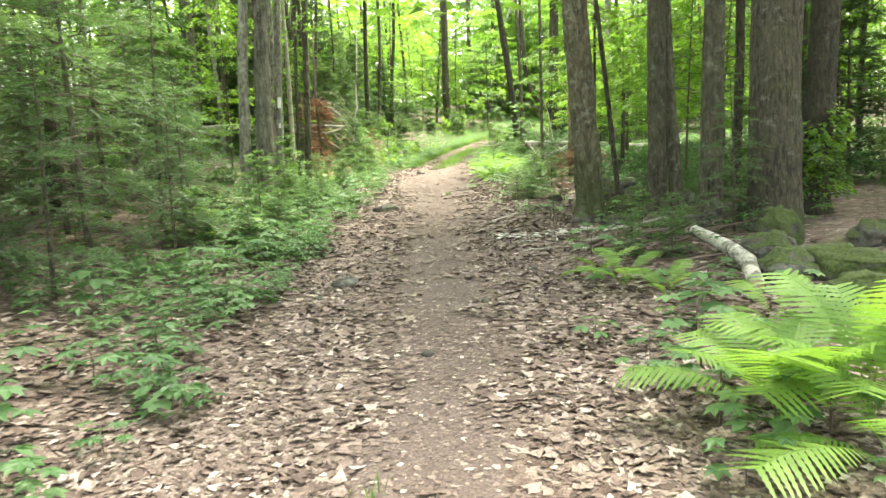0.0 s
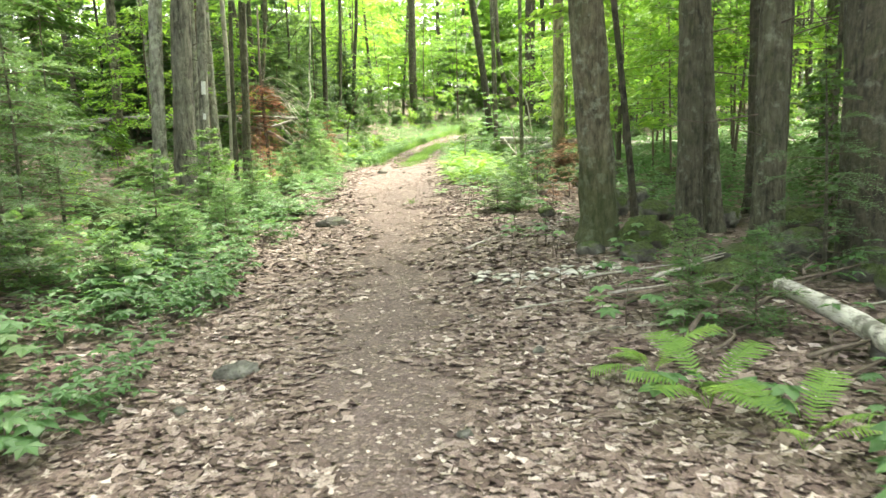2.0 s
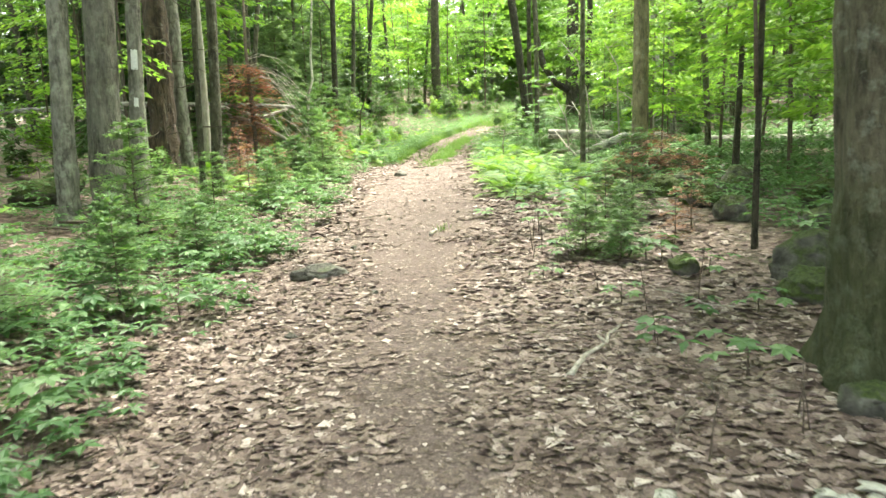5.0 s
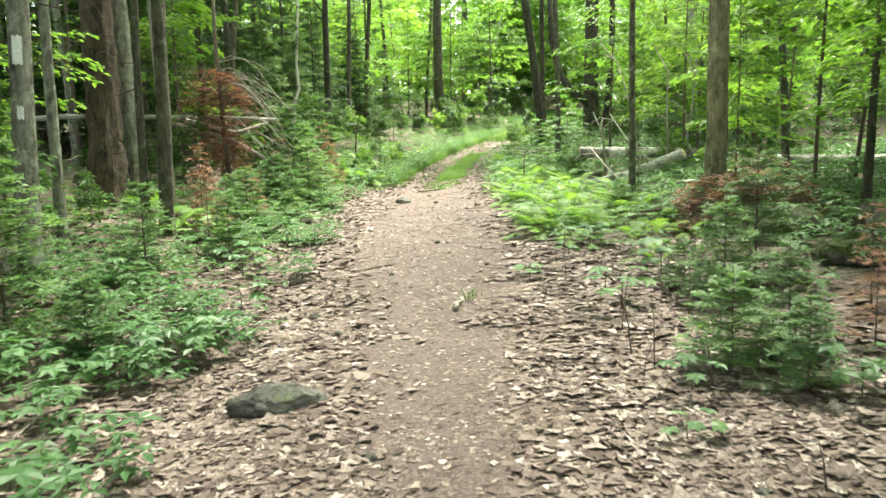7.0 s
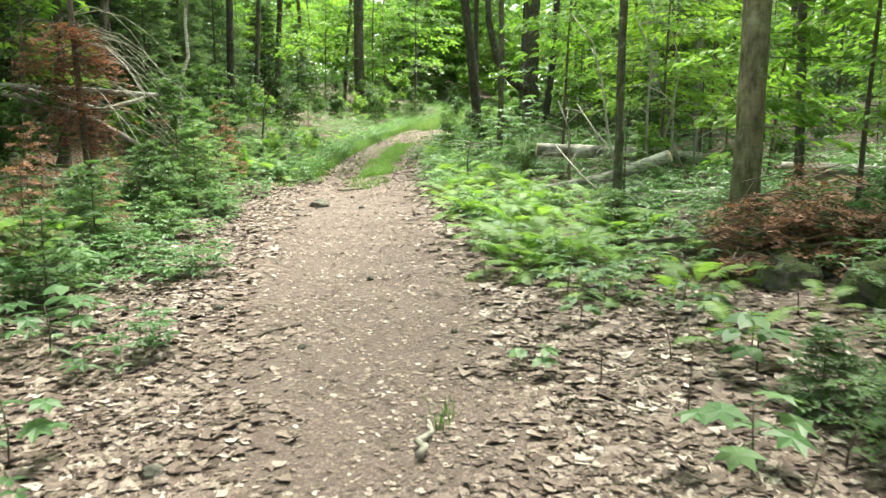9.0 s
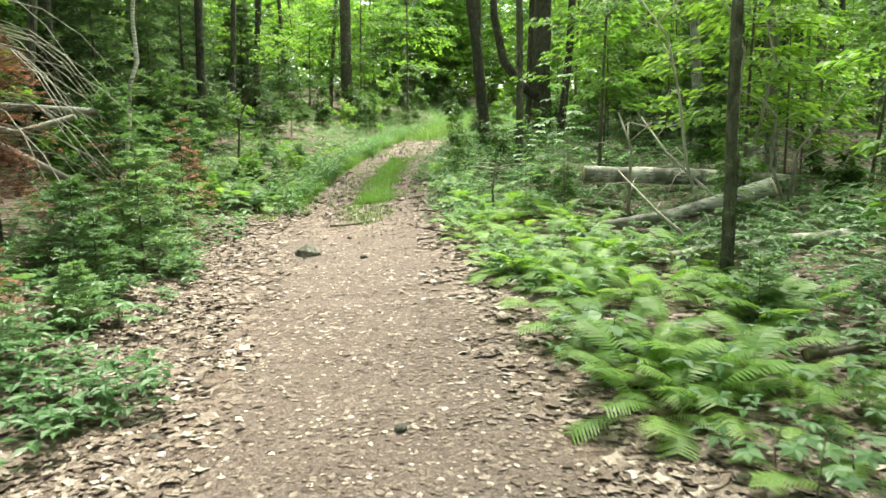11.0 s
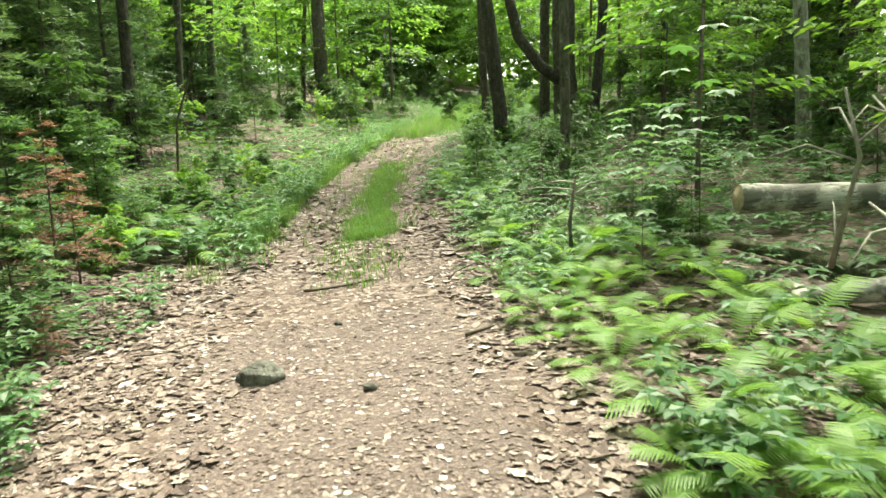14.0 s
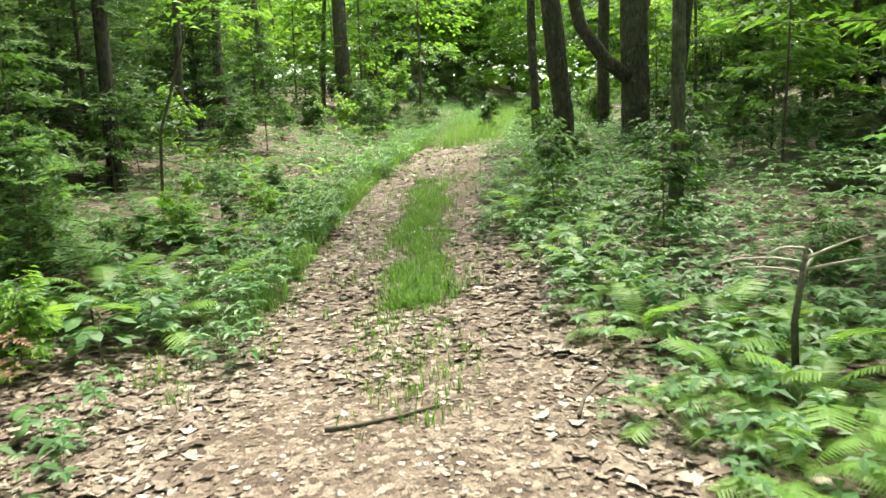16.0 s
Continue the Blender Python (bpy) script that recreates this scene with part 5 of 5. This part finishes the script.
def fern_bed(count, x0, x1, y0, y1, smin, smax, meshes, n=6):
    for _ in range(count):
        y = r_.uniform(y0, y1)
        fern(r_.uniform(x0, x1) + trail_x(y), y, r_.uniform(smin, smax), n, meshes)


for x, y, s in ((-1.35, 27.5, 0.75), (-1.7, 27.9, 0.7), (-1.05, 28.0, 0.6), (-1.9, 27.2, 0.6), (-1.5, 28.5, 0.65), (-0.9, 28.7, 0.5), (2.0, 24.9, 0.6), (1.75, 25.1, 0.5), (2.3, 25.3, 0.6), (2.0, 25.8, 0.5)):
    fern(x, y, s, 7, FINE)
fern_bed(70, 1.2, 3.0, 18.4, 22.5, 0.35, 0.55, FINE, 6)
fern_bed(40, 1.15, 2.7, 22.5, 26.0, 0.32, 0.5, FINE, 6)
fern_bed(10, 1.5, 2.8, 15.9, 18.5, 0.3, 0.45, FINE, 5)
fern_bed(14, -4.6, -2.6, 18.6, 21.5, 0.35, 0.6, COARSE, 6)
fern_bed(16, -3.4, -1.6, 26.5, 31.0, 0.35, 0.55, COARSE, 6)
fern_bed(22, 1.1, 1.9, 26.0, 31.5, 0.34, 0.54, FINE, 6)
fern_bed(14, -1.9, -0.9, 28.5, 36.0, 0.25, 0.4, FINE, 6)
fern_bed(12, 1.4, 3.2, 27.0, 34.0, 0.3, 0.5, COARSE, 6)
fern_bed(14, -3.6, -1.6, 31.0, 38.0, 0.4, 0.6, COARSE, 6)
fern_bed(8, -4.5, -2.2, 6.0, 15.0, 0.3, 0.5, COARSE, 6)


# ---- broad-leaved herbs and tree seedlings ----
def herb_meshes(seed, h, leaves, size, maple):
    r = random.Random(seed)
    st, pt, lv = Buf(), Buf(), Buf()
    tube(st, [Vector((0, 0, -0.03)), Vector((0.01, 0, h * 0.5)), Vector((0.0, 0.01, h))], [0.004, 0.0035, 0.002], 5)
    for i in range(leaves):
        z = h * (0.35 + 0.65 * (i + 1) / leaves)
        a = i * 2.4 + r.uniform(-0.4, 0.4)
        w = Vector((math.cos(a), math.sin(a), 0.15))
        p = Vector((0, 0, z))
        e = p + w * size * r.uniform(0.5, 1.0)
        tube(pt, [p, e], [0.002, 0.0015], 3, caps=False)
        up = Vector((r.gauss(0, 0.15), r.gauss(0, 0.15), 1)).normalized()
        wf = Vector((w.x, w.y, -0.15)).normalized()
        if maple:
            lobed(lv, e, wf, up, size)
        else:
            for k in (-0.9, 0, 0.9):
                q = Vector((math.cos(a + k), math.sin(a + k), -0.12)).normalized()
                ovate(lv, e, q, up, size * 0.85, size * 0.5)
    return mesh_of("stem", st, TWIG), mesh_of("leafstalk_fan", pt, HERB), mesh_of("leaves", lv, HERB, False)


HERBS = [herb_meshes(120, 0.15, 5, 0.11, True), herb_meshes(121, 0.22, 7, 0.12, True), herb_meshes(122, 0.12, 5, 0.11, False), herb_meshes(123, 0.2, 6, 0.12, False)]
TALL = herb_meshes(124, 1.75, 14, 0.21, True)


def herb(x, y, kind, s=1.0, label="leafy green seedling on the forest floor", group="seedlings along the trail"):
    t = thing("seedling", spot(x, y), label, "plant", group, rng.uniform(0, 6.28), s)
    st = part("stem", kind[0], None, t)
    tagged(part("leafstalk_fan", kind[1], None, st), kind="stuff")
    tagged(part("leaves", kind[2], None, t), kind="stuff")


for x, y in ((2.75, 24.4), (2.45, 24.9), (2.95, 24.9), (3.2, 25.6), (2.2, 24.2)):
    herb(x, y, TALL, 0.7 + 0.35 * (x == 2.75), "tall maple seedling with broad lobed leaves", "maple seedlings")
for x, y, k, s in ((1.75, 4.9, 3, 1.3), (1.95, 5.3, 3, 1.2), (2.0, 4.3, 2, 1.3), (1.1, 3.9, 0, 1.0), (1.25, 4.4, 1, 0.8), (1.0, 4.8, 2, 1.0), (1.2, 13.5, 1, 0.9), (0.83, 16.4, 2, 1.0), (1.0, 13.0, 0, 0.8), (-1.8, 4.4, 0, 1.1), (-1.7, 3.6, 1, 0.8), (-2.0, 5.2, 3, 1.0),
                   (-1.5, 26.9, 3, 1.5), (-1.3, 27.4, 3, 1.5), (-1.7, 27.5, 1, 1.5), (-1.5, 25.8, 3, 0.9), (2.0, 13.2, 3, 1.0), (2.1, 17.0, 3, 1.0), (1.6, 17.5, 1, 0.8), (-2.2, 12.0, 3, 1.1), (-1.75, 13.1, 1, 0.9)):
    herb(x, y, HERBS[k], s)
for x, y, k, s in ((-2.3, 3.6, 1, 1.4), (-2.0, 3.1, 0, 1.3), (-1.75, 2.9, 1, 1.0), (-2.6, 4.3, 1, 1.5), (-1.9, 6.3, 1, 1.3), (-2.3, 7.2, 1, 1.6), (-2.0, 8.4, 1, 1.4), (-2.7, 6.0, 3, 1.7), (-2.4, 9.8, 1, 1.4), (-1.9, 10.6, 1, 1.2), (1.25, 3.3, 1, 1.0), (1.3, 3.0, 3, 0.9), (1.2, 3.75, 3, 0.9), (1.45, 4.1, 1, 1.3), (1.6, 4.6, 1, 1.4), (1.15, 2.75, 1, 0.9)):
    herb(x, y, HERBS[k], s, "broad-leaved maple seedling among dead leaves")
for _ in range(220):
    y = r_.uniform(2.5, 34)
    left = r_.random() < 0.6
    d = -1.55 - abs(r_.gauss(0, 1.0)) if left else 1.25 + abs(r_.gauss(0, 0.9))
    if not left and 18 < y < 26 and r_.random() < 0.75:
        continue
    herb(d + trail_x(y), y, r_.choice(HERBS), r_.uniform(0.6, 1.5))


def low_growth():
    """Mats of small leaves on both banks."""
    r = random.Random(9)
    b = Buf()
    made = 0
    while made < 43000:
        y = r.uniform(1, 60)
        bank = made >= 32000
        left = r.random() < 0.6
        near = r.random() < 0.62
        w = 1.5 if near else 8.0
        rag = 0.55 * noise.noise((y * 0.9, 2.0 if left else 8.0, 1.0)) + 0.25 * noise.noise((y * 2.7, 4.0, 1.0))
        d = -1.5 + rag - abs(r.gauss(0, w)) if left else 1.25 + rag + abs(r.gauss(0, w))
        if y > 26.5:
            d = d + 0.65 if left else d - 0.2
        dens = noise.noise((d * 0.8, y * 0.8, 5.0)) + (0.35 if left or y > 18 else -0.1) - (0.3 if y < 5.5 else 0.0)
        if y < 18.6 and not left:
            dens -= 0.35
        if bank:
            y = r.uniform(11, 24) if r.random() < 0.6 else r.uniform(25, 38)
            d = 3.2 + abs(r.gauss(0, 3.6)) if y < 24.5 else 1.6 + abs(r.gauss(0, 3.4))
        elif r.random() > 0.15 + dens:
            continue
        x = d + trail_x(y)
        h = r.uniform(0.04, 0.26) * (1 + 0.25 * max(0, min(8, abs(d) - 3))) * (1.3 if y > 26 else 1)
        c = spot(x, y, h)
        s = r.uniform(0.04, 0.085) * (1 + 0.14 * max(0, abs(d) - 3))
        s = min(s, 0.2)
        n = r.randint(3, 5)
        a0 = r.uniform(0, 6.28)
        for i in range(n):
            a = a0 + 6.283 * i / n
            blade(b, c, Vector((math.cos(a), math.sin(a), r.uniform(-0.3, 0.2))).normalized(), Vector((0, 0, 1)), s * r.uniform(0.8, 1.5), s * 0.62, 0.2, 0.15)
        b.add([c, c + Vector((0.002, 0, 0)), Vector((x, y, ground_z(x, y)))], [(0, 1, 2)])
        made += 1
    ob = new("low_growth", mesh_of("low_growth", b, HERB, False))
    tagged(ob, "low green herbs and seedlings covering the banks", "undergrowth", kind="stuff")


low_growth()


def grass():
    r = random.Random(4)
    b = Buf()

    def tuft(x, y, h, n):
        for _ in range(n):
            a = r.uniform(0, 6.28)
            l = h * r.uniform(0.5, 1.2)
            p = spot(x + r.gauss(0, 0.04), y + r.gauss(0, 0.04), -0.005)
            out = Vector((math.cos(a), math.sin(a), 0))
            sd = Vector((-out.y, out.x, 0)) * 0.0035
            m = p + out * l * 0.18 + Vector((0, 0, l * 0.6))
            e = p + out * l * 0.5 + Vector((0, 0, l * 0.9))
            b.add([p - sd, p + sd, m + sd * 0.8, m - sd * 0.8, e], [(0, 1, 2, 3), (3, 2, 4)])

    for _ in range(1000):
        y = 27.5 + 6.5 * r.random() ** 1.5
        d = 0.16 + r.gauss(0, 0.17)
        if noise.noise((d * 2.5, y * 1.4, 6.0)) > -0.22:
            tuft(trail_x(y) + d, y, r.uniform(0.06, 0.15), 9)
    for _ in range(110):
        y = r.uniform(25.4, 27.4)
        tuft(trail_x(y) + 0.1 + r.gauss(0, 0.2), y, 0.09, 6)
    for _ in range(3000):
        y = r.uniform(39, 62)
        d = r.gauss(0.3, 1.0)
        tuft(trail_x(y) + d, y, r.uniform(0.2, 0.5), 7)
    for _ in range(620):
        y = r.uniform(26.0, 41)
        d = r.choice((-1.05, -1.25, -1.45, 1.35)) + r.gauss(0, 0.17)
        tuft(trail_x(y) + d, y, r.uniform(0.06, 0.2), 6)
    for _ in range(430):
        y = r.uniform(28, 41)
        d = r.uniform(-0.95, 0.55) if r.random() < 0.75 else r.uniform(0.5, 1.0)
        tuft(trail_x(y) + d, y, r.uniform(0.05, 0.1), 7)
    for _ in range(700):
        y = r.uniform(27.5, 40)
        tuft(trail_x(y) - 0.85 - abs(r.gauss(0, 0.22)), y, r.uniform(0.1, 0.26), 7)
    for x, y, n in ((0.25, 15.9, 16), (-0.35, 3.0, 10), (0.3, 16.0, 12)):
        tuft(x, y, 0.11, n)
    ob = new("grass", mesh_of("grass", b, GRASS, False))
    tagged(ob, "fresh green grass between the wheel tracks", "grass", kind="stuff")


grass()
